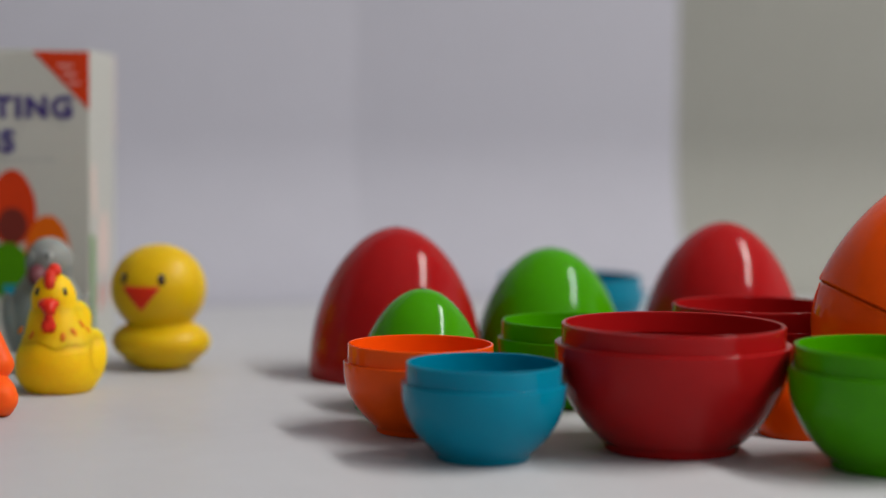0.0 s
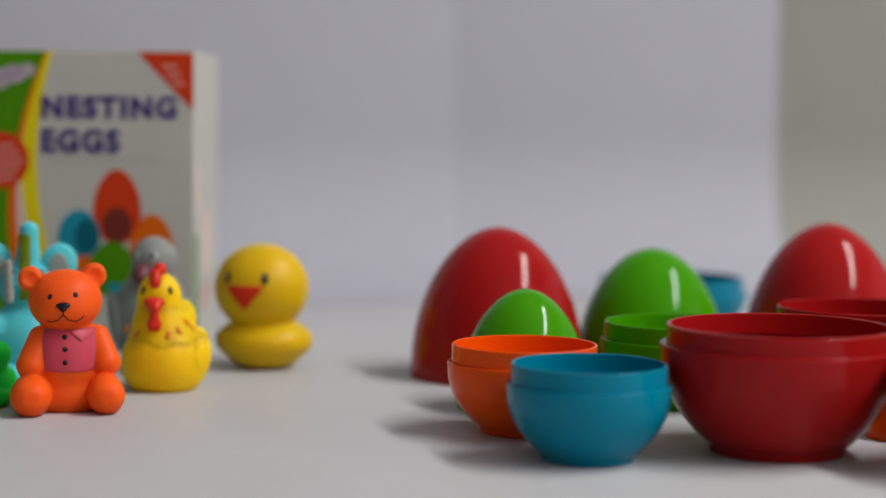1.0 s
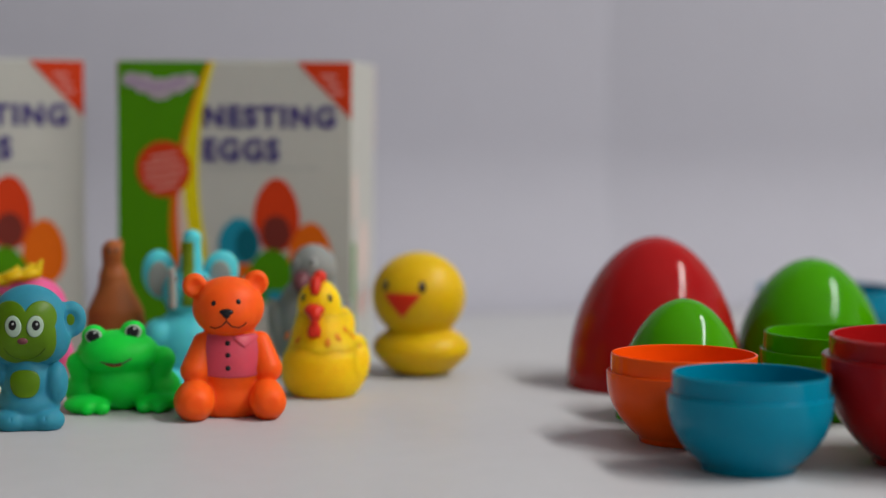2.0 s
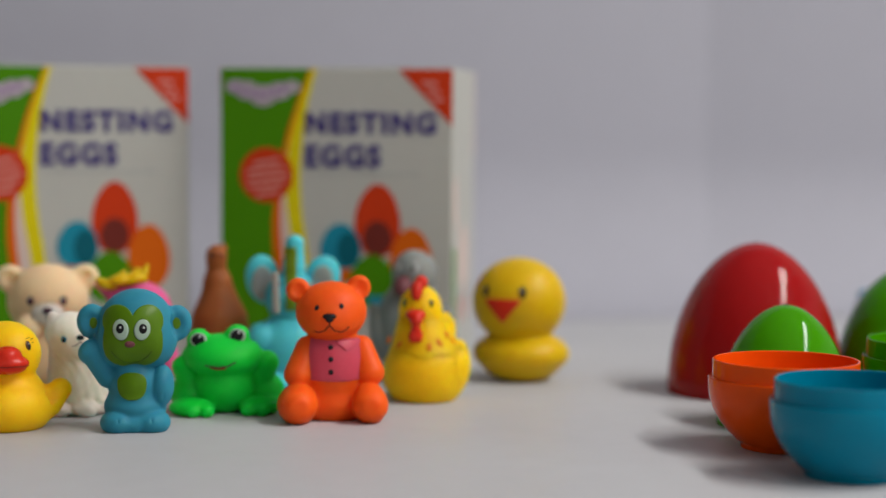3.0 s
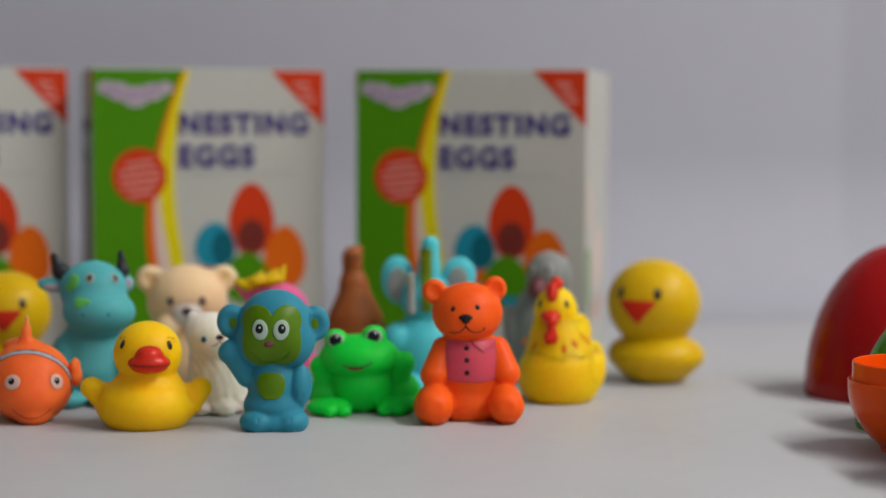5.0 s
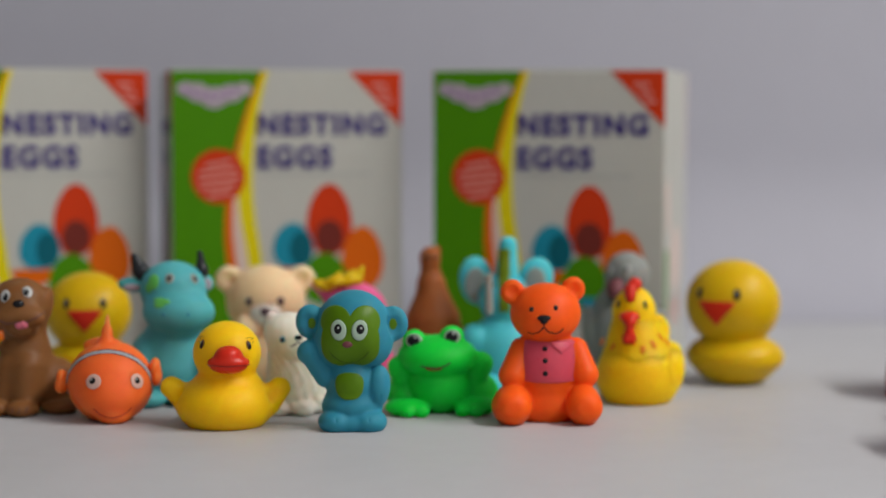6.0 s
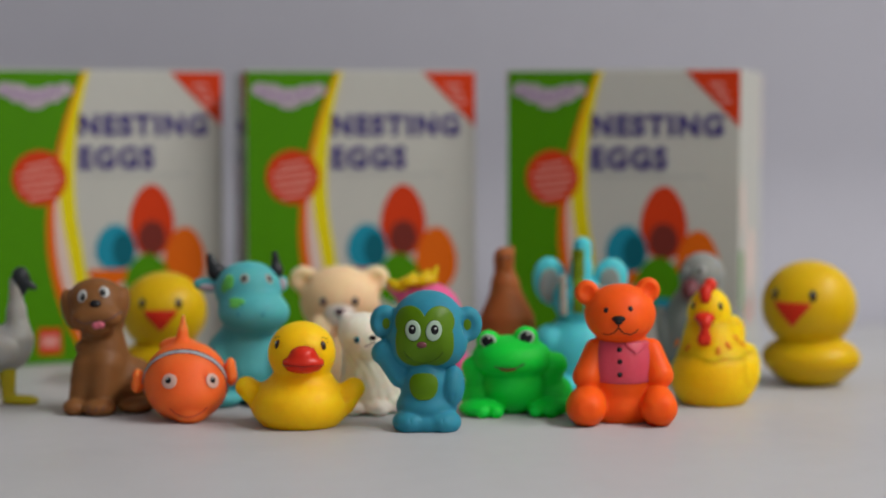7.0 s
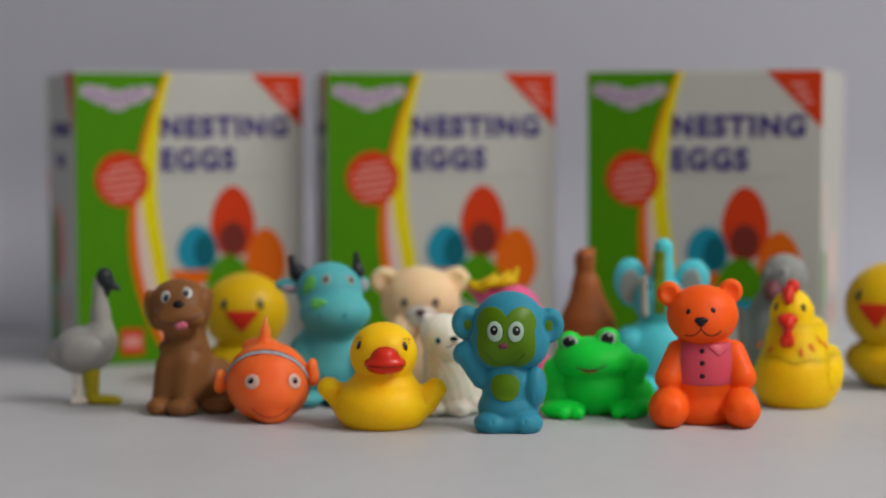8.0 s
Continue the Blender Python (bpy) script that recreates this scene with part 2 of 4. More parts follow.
class Toy:
    """A figure on its own base: a body form, painted patches, discs and lines on it."""

    def __init__(self, name, at, unit, label, category, turn=0.0, squash=0.95, group="bath toys"):
        self.unit, self.sq = unit, squash
        self.ob = root(name, pose(at[0], at[1], 0, 0, 0, turn), label, category, group)

    def mesh(self, name, fn, lo, hi, mat, step=3.2, label="", relax=2):
        v, f = surface(fn, lo, hi, step, relax)
        v = v * self.unit
        v[:, 2] *= self.sq
        return link_mesh(name, v.tolist(), f, M[mat], self.ob, label)

    def body(self, form, mat, name="body", step=3.2, label=""):
        self.form = form
        lo, hi = form.bounds()
        lo[2] = -1
        return self.mesh(name, lambda x, y, z: np.maximum(form(x, y, z), -z), lo, hi, mat, step, label)

    def lump(self, name, form, mat, label="", step=2.2):
        lo, hi = form.bounds()
        lo[2] = max(lo[2], -1)
        return self.mesh(name, lambda x, y, z: np.maximum(form(x, y, z), -z), lo, hi, mat, step, label)

    def patch(self, name, region, lo, hi, mat, proud=1.2, label="", step=2.0, form=None):
        form = form or self.form
        return self.mesh(name, lambda x, y, z: np.maximum(form(x, y, z) - proud, region(x, y, z)), lo, hi, mat, step, label, 0)

    def front(self, x, z, form=None):
        form = form or self.form
        y = np.linspace(-130, 120, 1001)
        d = form(np.full_like(y, x), y, np.full_like(y, z))
        k = int(np.argmax(d < 0)) if (d < 0).any() else int(np.argmin(d))
        p, e = Vector((x, y[k], z)), 0.5
        g = Vector((float(form(np.array(p.x + e), np.array(p.y), np.array(p.z)) - form(np.array(p.x - e), np.array(p.y), np.array(p.z))),
                    float(form(np.array(p.x), np.array(p.y + e), np.array(p.z)) - form(np.array(p.x), np.array(p.y - e), np.array(p.z))),
                    float(form(np.array(p.x), np.array(p.y), np.array(p.z + e)) - form(np.array(p.x), np.array(p.y), np.array(p.z - e)))))
        return p, g.normalized()

    def disc(self, name, x, z, rx, rz, mat, thick=2.0, tilt=0, lift=0.0, form=None, parent=None, label=""):
        p, nrm = self.front(x, z, form)
        zax = (Vector((0, 0, 1)) - nrm * nrm.z).normalized()
        xax = zax.cross(-nrm).normalized() * -1
        rot = Matrix((xax, nrm, zax)).transposed().to_4x4()
        if rot.determinant() < 0:
            rot = Matrix((-xax, nrm, zax)).transposed().to_4x4()
        m = Matrix.Diagonal((self.unit, self.unit, self.unit * self.sq, 1)) @ Matrix.Translation(p + nrm * lift) @ rot @ Matrix.Rotation(radians(tilt), 4, "Y") @ Matrix.Diagonal((rx, thick, rz, 1))
        bm = bmesh.new()
        bmesh.ops.create_uvsphere(bm, u_segments=20, v_segments=12, radius=1, matrix=m)
        ob = part(name, bm, M[mat], parent or self.ob, label, True)
        return ob

    def line(self, name, pts, r, mat, form=None):
        fine = []
        for a, b in zip(pts, pts[1:]):
            fine += [(a[0] + (b[0] - a[0]) * s / 5, a[1] + (b[1] - a[1]) * s / 5) for s in range(5)]
        fine.append(pts[-1])
        ps = [self.front(*q, form)[0] for q in fine]
        verts, faces = [], []
        for i, p in enumerate(ps):
            d = (ps[min(i + 1, len(ps) - 1)] - ps[max(i - 1, 0)]).normalized()
            s = d.cross(Vector((0, 1, 0))).normalized()
            w = s.cross(d)
            rr = r * (0.5 if i in (0, len(ps) - 1) else 1)
            for k in range(6):
                q = p + (s * math.cos(k * math.pi / 3) + w * math.sin(k * math.pi / 3)) * rr
                verts.append((q.x * self.unit, q.y * self.unit, q.z * self.unit * self.sq))
            if i:
                for k in range(6):
                    l = (k + 1) % 6
                    faces.append((6 * i - 6 + k, 6 * i - 6 + l, 6 * i + l, 6 * i + k))
        faces += [tuple(range(5, -1, -1)), tuple(range(len(verts) - 6, len(verts)))]
        return link_mesh(name, verts, faces, M[mat], self.ob)

    def eye(self, x, z, w, h, mat="black", pupil=None, glint=True, form=None, px=0, pz=0):
        e = self.disc("eye", x, z, w, h, mat, form=form)
        if pupil:
            self.disc("pupil", x + px, z + pz, pupil[0], pupil[1], "black", 1.6, lift=1.4, form=form, parent=e)
            w, h = pupil
        if glint:
            self.disc("glint", x + px - w * 0.25, z + pz + h * 0.35, w * 0.28, w * 0.28, "eye_white", 1.2, lift=2.0 if not pupil else 2.9, form=form, parent=e)
        return e


# ---- the setting: table, boards behind it, the room ----
def slab(name, bm, mat, label, category):
    return tagged(part(name, bm, mat, None), label, category, kind="structure")


table = root("table", pose(0, 0, 0), "wide white laminate table with painted metal legs", "table")
part("tabletop", box_bm(-1.2, 1.3, -0.35, 1.75, -0.03, 0.0, 0.004), M["table"], table, smooth=False)
for lx in (-1.1, 1.2):
    for ly in (-0.25, 1.65):
        part("leg", box_bm(lx - 0.03, lx + 0.03, ly - 0.03, ly + 0.03, -0.75, -0.03, 0.003), M["metal"], table)


def board(name, x0, y0, x1, y1, h, mat, label, lift):
    """A sheet of white card stood upright along a line on the table, its foot curving forward."""
    w, r, thick = math.hypot(x1 - x0, y1 - y0), 0.12, 0.0005
    turns = [math.pi / 2 * k / 16 for k in range(17)]
    face = [(-r + r * math.sin(a), lift + r - r * math.cos(a)) for a in turns] + [(0.0, h)]
    back = [(-r + (r + thick) * math.sin(a), lift + r - (r + thick) * math.cos(a)) for a in turns] + [(thick, h)]
    ring = face + back[::-1]
    n = len(ring)
    verts = [(0, y, z) for y, z in ring] + [(w, y, z) for y, z in ring]
    faces = [(k, (k + 1) % n, n + (k + 1) % n, n + k) for k in range(n)] + [tuple(range(n - 1, -1, -1)), tuple(range(n, 2 * n))]
    ob = link_mesh(name, verts, faces, mat)
    ob.matrix_world = Matrix.Translation((x0, y0, 0)) @ Matrix.Rotation(math.atan2(y1 - y0, x1 - x0), 4, "Z")
    return tagged(ob, label, "backdrop board", kind="structure")


board("backdrop_1", -0.388, 1.405, 0.425, 1.465, 0.80, M["board"], "tall white card standing behind the boxes", 0.0007)
board("backdrop_2", 0.425, 1.465, 0.690, 1.441, 0.80, M["board"], "white card standing beside the first one", 0.0011)
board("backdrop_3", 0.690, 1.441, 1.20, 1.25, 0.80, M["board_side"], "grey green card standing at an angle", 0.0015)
board("backdrop_4", -0.98, 1.10, -0.388, 1.405, 0.80, M["board"], "white card angled at the end of the row", 0.0015)

slab("floor", box_bm(-2.2, 2.2, -1.0, 2.4, -0.8, -0.75), M["floor"], "plain brown floor of the room", "floor")
slab("ceiling", box_bm(-2.2, 2.2, -1.0, 2.4, 1.68, 1.74), M["plaster"], "plain white plaster ceiling", "ceiling")
slab("wall_north", box_bm(-2.2, 2.2, 2.4, 2.5, -0.75, 1.68), M["plaster"], "unseen pale plaster wall that bounces light", "wall")
slab("wall_east", box_bm(2.2, 2.3, -1.0, 2.4, -0.75, 1.68), M["plaster"], "unseen pale plaster wall that bounces light", "wall")
# unseen wall, coloured dark so less fill reaches the toys' left sides
slab("unseen_wall_west", box_bm(-2.3, -2.2, -1.0, 2.4, -0.75, 1.68), M["low_bounce_plaster"], "unseen wall, darkened to cut fill light on the toys", "wall")
# unseen wall added close behind the camera to bounce light onto the fronts
slab("unseen_bounce_wall", box_bm(-2.2, 2.2, -1.1, -1.0, -0.75, 1.68), M["plaster"], "unseen pale plaster wall that bounces light", "wall")
batten = root("ceiling_lamp", pose(LAMP_AT[0], LAMP_AT[1], LAMP_AT[2], 0, 0, LAMP_TURN), "long white ceiling batten lamp", "lamp")
part("housing", box_bm(-0.88, 0.88, -0.05, 0.05, -0.045, 0.058, 0.004), M["metal"], batten)
for sx in (-0.89, 0.89):
    part("end_cap", box_bm(sx - 0.01, sx + 0.01, -0.052, 0.052, -0.05, 0.058, 0.003), M["metal"], batten)


# ---- nesting egg halves ----
def bowl(name, at, r, h, mat, label, bulge=2.0, ledge=0.80):
    """A lower egg half: foot ring, bulging shell, stepped neck."""
    ob = root(name, pose(at[0], at[1], 0), label, "bowl", "egg halves")
    zl, foot, wall = h * ledge, r * 0.58, r * 0.035
    foot_h = h * 0.07
    out = [(foot * 0.86, 0.0005), (foot * 0.92, 0.0), (foot * 0.965, 0.0003), (foot * 0.98, 0.0008), (foot * 1.0, foot_h * 0.9), (foot * 1.012, foot_h), (foot * 1.04, foot_h * 1.08)]
    for i in range(1, 23):
        q = i / 22
        out.append((foot * 1.04 + (r - foot * 1.04) * (1 - (1 - q) ** bulge), foot_h * 1.08 + (zl - h * 0.03 - foot_h * 1.08) * q))
    e = r * 0.016
    edge = [(r, zl - e * 1.6), (r * 1.001, zl - e), (r * 1.0005, zl - e * 0.5), (r - e * 0.2, zl - e * 0.12), (r - e * 0.5, zl), (r - e * 1.0, zl + e * 0.05), (r * 0.96, zl + e * 0.05), (r * 0.94, zl + e * 0.05)]
    inner = [(p[0] - wall * 1.6, p[1] + wall * 0.6) for p in reversed(out[6:])]
    lathe("shell", [(0, 0.0012)] + out + edge + [(r * 0.94 - wall, zl - h * 0.01)] + [q for q in inner if q[1] < zl - h * 0.02] + [(0, foot_h * 1.2 + wall)], M[mat], ob, 96)
    rn, n = r * 0.945, r * 0.012
    lathe("neck_rim", [(rn, zl - h * 0.02), (rn, zl + h * 0.02), (rn, h - n * 2.2), (rn, h - n * 1.1), (rn - n * 0.2, h - n * 0.4), (rn - n * 0.6, h - n * 0.05), (rn - n * 1.1, h), (rn - wall + n * 0.7, h), (rn - wall + n * 0.1, h - n * 0.4), (rn - wall, h - n * 1.2), (rn - wall, h - n * 2.5), (rn - wall * 1.1, zl - h * 0.02)], M[mat], ob, 96)
    return ob


def dome_profile(r, h, wall=0.0):
    pts = []
    for i in range(33):
        a = math.pi / 2 * i / 32
        t = math.sin(a)
        pts.append((max(0.0, (r - wall) * math.cos(a) * (1 - 0.07 * t ** 4)), (h - wall) * t))
    pts[-1] = (0.0, h - wall)
    return pts


def dome(name, at, r, h, mat, label, m=None):
    """An upper egg half standing on its cut edge, with a small vent at the top."""
    ob = root(name, m or pose(*at, 0), label, "egg half", "egg halves")
    lathe("shell", [(r - 0.0018, 0.0003)] + [(r * 0.998, 0.0)] + [(p[0], p[1] + 0.0012) for p in dome_profile(r, h - 0.0012)][:-1] + [(0.0012, h - 0.0001), (0.0011, h - 0.0016), (0, h - 0.0017)], M[mat], ob)
    lathe("vent_hole", [(0.0013, h - 0.0002), (0.0012, h + 0.0001), (0.0009, h + 0.00005), (0.0008, h - 0.0006), (0, h - 0.0006)], M["black"], ob, 20, "small dark vent hole")
    return ob


bowl("blue_bowl", (0.2820, 0.7401), 0.0338, 0.0396, "blue_plastic", "glossy blue plastic bowl with stepped neck and foot ring", 2.35, 0.80)
bowl("orange_bowl", (0.2762, 0.8086), 0.0340, 0.0392, "orange_plastic", "glossy orange plastic bowl beside the blue bowl", 2.35, 0.80)
bowl("red_bowl", (0.3660, 0.7400), 0.0498, 0.0535, "red_plastic", "large glossy red plastic bowl with stepped neck", 2.2, 0.85)
bowl("green_bowl", (0.4345, 0.6790), 0.0416, 0.0495, "green_plastic", "glossy green plastic bowl beside the large red bowl", 2.35, 0.82)
bowl("green_bowl", (0.3704, 0.8650), 0.0360, 0.0408, "green_plastic", "smaller green plastic bowl behind the red bowl")
bowl("red_bowl", (0.4616, 0.8508), 0.0430, 0.0480, "red_plastic", "red plastic bowl behind the larger red bowl")
bowl("blue_bowl", (0.4600, 1.0931), 0.0460, 0.0405, "blue_plastic", "wide blue plastic bowl behind the eggs")
dome("red_egg_half", (0.3155, 0.9794), 0.0462, 0.0792, "red_plastic", "tall glossy red plastic egg half standing upright")
dome("small_green_egg_half", (0.2965, 0.8720), 0.0318, 0.0570, "green_plastic", "small glossy green plastic egg half behind the orange bowl")
dome("green_egg_half", (0.4036, 0.9809), 0.0410, 0.0670, "green_plastic", "glossy green plastic egg half standing upright")
dome("red_egg_half", (0.4956, 0.9569), 0.0455, 0.0815, "red_plastic", "glossy red plastic egg half behind the red bowls")
dome("small_orange_egg_half", (0.4399, 0.7604), 0.0200, 0.0300, "orange_plastic", "small orange plastic egg half between two bowls")

LEAN = pose(0.4985, 0.7690, 0.0462, 0, 25, -18)
leaning = root("orange_egg", LEAN, "whole orange plastic egg leaning over, both halves closed", "egg", "egg halves")
lathe("lower_half", [(0, -0.046)] + [(0.0455 * math.cos(a), -0.046 * math.sin(a)) for a in [math.pi / 2 * (1 - i / 20) for i in range(1, 20)]] + [(0.0457, -0.001), (0.0452, 0.0), (0.0446, 0.001), (0.0444, 0.006)], M["orange_plastic"], leaning)
lathe("upper_half", [(0.0462, 0.0004), (0.0468, 0.0012)] + [(p[0], p[1] + 0.0014) for p in dome_profile(0.0468, 0.076)], M["orange_plastic"], leaning)


# ---- printed boxes ----
BW, BH, BD = 0.137, 0.172, 0.115


def flat(name, pts, mat, parent, layer=1, side="front", label=""):
    """A thin printed piece with the outline pts, in face shares (u right, v down), proud of a box face."""
    y0, y1 = 0.0, 0.00022 * layer
    bm = bmesh.new()

    def put(u, v, o):
        if side == "front":
            return (u * BW, -o, BH * (1 - v))
        if side == "left":
            return (-o, BD * (1 - u), BH * (1 - v))
        return (BW + o, BD * u, BH * (1 - v))

    top = [bm.verts.new(put(u, v, y1)) for u, v in pts]
    low = [bm.verts.new(put(u, v, y0)) for u, v in pts]
    bm.faces.new(top)
    bm.faces.new(low[::-1])
    for i in range(len(pts)):
        j = (i + 1) % len(pts)
        bm.faces.new((low[i], low[j], top[j], top[i]))
    bmesh.ops.recalc_face_normals(bm, faces=bm.faces[:])
    return part(name, bm, M[mat], parent, label)


def oval(u, v, ru, rv, n=28, lean=0.0, a0=0, a1=360):
    out = []
    for i in range(n):
        a = radians(a0 + (a1 - a0) * i / (n if a1 - a0 == 360 else n - 1))
        du, dv = ru * math.cos(a), -rv * math.sin(a)
        out.append((u + du + lean * dv, v + dv))
    return out


def egg_oval(u, v, ru, rv, n=30):
    out = []
    for i in range(n):
        a = 2 * math.pi * i / n
        s = math.sin(a)
        out.append((u + ru * math.cos(a) * (1 - 0.14 * s), v - rv * s))
    return out


def swoosh(v):
    """The curved edge of the green field, as a share of the width."""
    return 0.225 + (0.165 * ((0.56 - v) / 0.56) ** 1.9 if v < 0.56 else 0.17 * ((v - 0.56) / 0.44) ** 1.9)


def band(a, b, v0=0.004, v1=0.996, n=36):
    """A stripe along the green edge between the shares a and b of the stripes' widening width; a may depend on the height."""
    vs = [v0 + (v1 - v0) * i / n for i in range(n + 1)]
    wide = lambda v: 0.030 + 0.122 * min(1.0, max(0.0, v / 0.6)) ** 1.1
    low = a if callable(a) else (lambda v: a)
    return [(swoosh(v) + low(v) * wide(v), v) for v in vs] + [(swoosh(v) + (b(v) if callable(b) else b) * wide(v), v) for v in reversed(vs)]


def yellow_from(v):
    """Where the yellow stripe begins: beside the orange above, past the pale stripe below."""
    q = min(1.0, max(0.0, (v - 0.22) / 0.45))
    return 0.27 + 0.33 * q * q * (3 - 2 * q)


def words(text, u, v, wide, high, mat, parent, name):
    c = bpy.data.curves.new(name, "FONT")
    c.body, c.size, c.extrude, c.offset, c.space_character = text, 0.02, 0.0002, 0.0009, 1.18
    tmp = new(name, c)
    bpy.context.view_layer.update()
    me = bpy.data.meshes.new_from_object(tmp)
    bpy.data.objects.remove(tmp)
    xs = [p.co.x for p in me.vertices]
    ys = [p.co.y for p in me.vertices]
    sx, sy = wide * BW / (max(xs) - min(xs)), high * BH / (max(ys) - min(ys))
    for p in me.vertices:
        x, y, z = p.co
        p.co = (u * BW + (x - min(xs)) * sx, -0.0004 - z, BH * (1 - v - high) + (y - min(ys)) * sy)
    me.materials.clear()
    me.materials.append(M[mat])
    ob = new(name, me)
    ob.parent = parent
    return ob


def carton(m, label):
    ob = root("toy_box", m, label, "box", "printed boxes")
    part("carton", box_bm(0, BW, 0, BD, 0, BH, 0.0012), M["card"], ob)
    top = box_bm(0.001, BW - 0.001, 0.001, BD - 0.001, BH, BH + 0.0005)
    part("lid_flap", top, M["print_grey"], ob)
    vs = [0.004 + 0.992 * i / 24 for i in range(25)]
    flat("green_field", [(0.004, 0.004)] + [(swoosh(v), v) for v in vs] + [(0.004, 0.996)], "print_green", ob, 1)
    flat("orange_stripe", band(0.0, 0.265), "print_orange", ob, 1)
    flat("pale_stripe", band(0.267, lambda v: yellow_from(v) - 0.004, 0.225), "print_pale", ob, 1)
    flat("yellow_stripe", band(yellow_from, 1.0), "print_yellow", ob, 1)
    flat("red_corner", [(0.765, 0.004), (0.996, 0.004), (0.996, 0.195)], "print_red", ob, 1)
    for k in range(3):
        flat("corner_bar", [(0.865 + 0.02 * k, 0.045 + 0.028 * k), (0.93 + 0.014 * k, 0.045 + 0.028 * k), (0.93 + 0.014 * k, 0.056 + 0.028 * k), (0.87 + 0.02 * k, 0.056 + 0.028 * k)], "print_rose", ob, 2)
    words("NESTING", 0.368, 0.148, 0.56, 0.076, "print_navy", ob, "title_line")
    words("EGGS", 0.368, 0.258, 0.325, 0.080, "print_navy", ob, "title_line")
    flat("small_bar", [(0.38, 0.353), (0.86, 0.353), (0.86, 0.362), (0.38, 0.362)], "print_grey", ob, 1)
    flat("badge", oval(0.200, 0.364, 0.116, 0.094), "print_red", ob, 2)
    for k, (c, w) in enumerate(((0.200, 0.055), (0.196, 0.082), (0.205, 0.088), (0.200, 0.076), (0.205, 0.05))):
        v = 0.312 + 0.0265 * k
        flat("badge_bar", [(c - w, v + 0.010), (c + w, v - 0.006), (c + w, v + 0.005), (c - w, v + 0.021)], "print_rose", ob, 3)
    for k, (u, v, ru, rv) in enumerate([(0.085, 0.066, 0.042, 0.024), (0.135, 0.078, 0.05, 0.032), (0.205, 0.096, 0.06, 0.036), (0.275, 0.080, 0.052, 0.030), (0.33, 0.066, 0.036, 0.022)]):
        flat("logo_cloud", oval(u - 0.02, v, ru, rv, 18), "print_lilac", ob, 2 + 0.3 * k)
    for k in range(7):
        u = 0.06 + 0.036 * k
        flat("logo_mark", oval(u, 0.070 + 0.020 * math.sin(math.pi * k / 6), 0.009, 0.015, 12), "print_purple", ob, 4)
    flat("picture_egg", egg_oval(0.680, 0.515, 0.099, 0.125), "print_red", ob, 1)
    flat("picture_shade", oval(0.680, 0.575, 0.062, 0.060, 20), "print_dark", ob, 2)
    flat("picture_egg", egg_oval(0.522, 0.605, 0.088, 0.080), "print_teal", ob, 2)
    flat("picture_shade", [(p[0], p[1]) for p in oval(0.555, 0.615, 0.05, 0.06, 18)], "print_navy_teal", ob, 3)
    flat("picture_egg", egg_oval(0.825, 0.65, 0.092, 0.112), "print_orange", ob, 1.5)
    flat("picture_egg", egg_oval(0.66, 0.72, 0.10, 0.09), "print_green", ob, 2.5)
    flat("picture_bowl", oval(0.50, 0.68, 0.10, 0.055, 20, a0=180, a1=360), "print_orange", ob, 2.2)
    flat("picture_bowl", oval(0.76, 0.77, 0.12, 0.07, 20, a0=180, a1=360), "print_teal", ob, 2.8)
    flat("red_label", [(0.185, 0.875), (0.285, 0.875), (0.285, 0.965), (0.185, 0.965)], "print_red", ob, 2)
    flat("label_bar", [(0.20, 0.90), (0.27, 0.90), (0.27, 0.94), (0.20, 0.94)], "print_rose", ob, 3)
    for side in ("left", "right"):
        f = (lambda a: 1 - a) if side == "left" else (lambda a: a)
        tone = "print_navy" if side == "left" else "print_grey"
        flat("side_edge", [(f(0.955), 0.0), (f(0.995), 0.0), (f(0.995), 0.32), (f(0.955), 0.30)], "print_green" if side == "left" else "print_pale", ob, 1, side)
        for k in range(5):
            u, v = 0.22 + 0.13 * k, 0.80 + 0.035 * (k % 2)
            flat("side_mark", oval(u, v, 0.045, 0.05, 14), "print_rose" if k % 2 else "print_grey", ob, 1, side)
        if side == "right":
            flat("side_stripe", [(0.02, 0.40), (0.16, 0.36), (0.22, 0.52), (0.10, 0.56)], "print_pale", ob, 1, side)
            flat("side_green", [(0.02, 0.60), (0.14, 0.62), (0.12, 0.99), (0.02, 0.99)], "print_green", ob, 1, side)
            flat("side_picture", oval(0.50, 0.66, 0.20, 0.12, 20), "print_pale", ob, 1, side)
            continue
        flat("side_red", [(f(0.0), 0.004), (f(0.30), 0.004), (f(0.02), 0.22)], "print_red", ob, 1, side)
        flat("side_green", [(f(0.62), 0.55), (f(0.985), 0.45), (f(0.985), 0.99), (f(0.7), 0.99)], "print_green", ob, 1, side)
        flat("side_bar", [(f(0.15), 0.17), (f(0.8), 0.17), (f(0.8), 0.22), (f(0.15), 0.22)], tone, ob, 1, side)
        flat("side_bar", [(f(0.35), 0.28), (f(0.65), 0.28), (f(0.65), 0.33), (f(0.35), 0.33)], tone, ob, 1, side)
        flat("side_picture", oval(0.42, 0.60, 0.20, 0.14, 20), "print_rose", ob, 1, side)
        flat("side_stripe", [(f(0.94), 0.35), (f(0.985), 0.33), (f(0.985), 0.44), (f(0.94), 0.46)], "print_red", ob, 2, side)
    return ob


carton(pose(-0.2600, 1.1050, 0, 0, 0, 21), "white and green printed cardboard box, its narrow side showing")
carton(pose(-0.1158, 1.1285, 0, 0, 0, 8.8), "white and green printed cardboard box in the row's middle")
carton(pose(0.0378, 1.1330, 0, 0, 0, -15), "white and green printed cardboard box, turned slightly away")


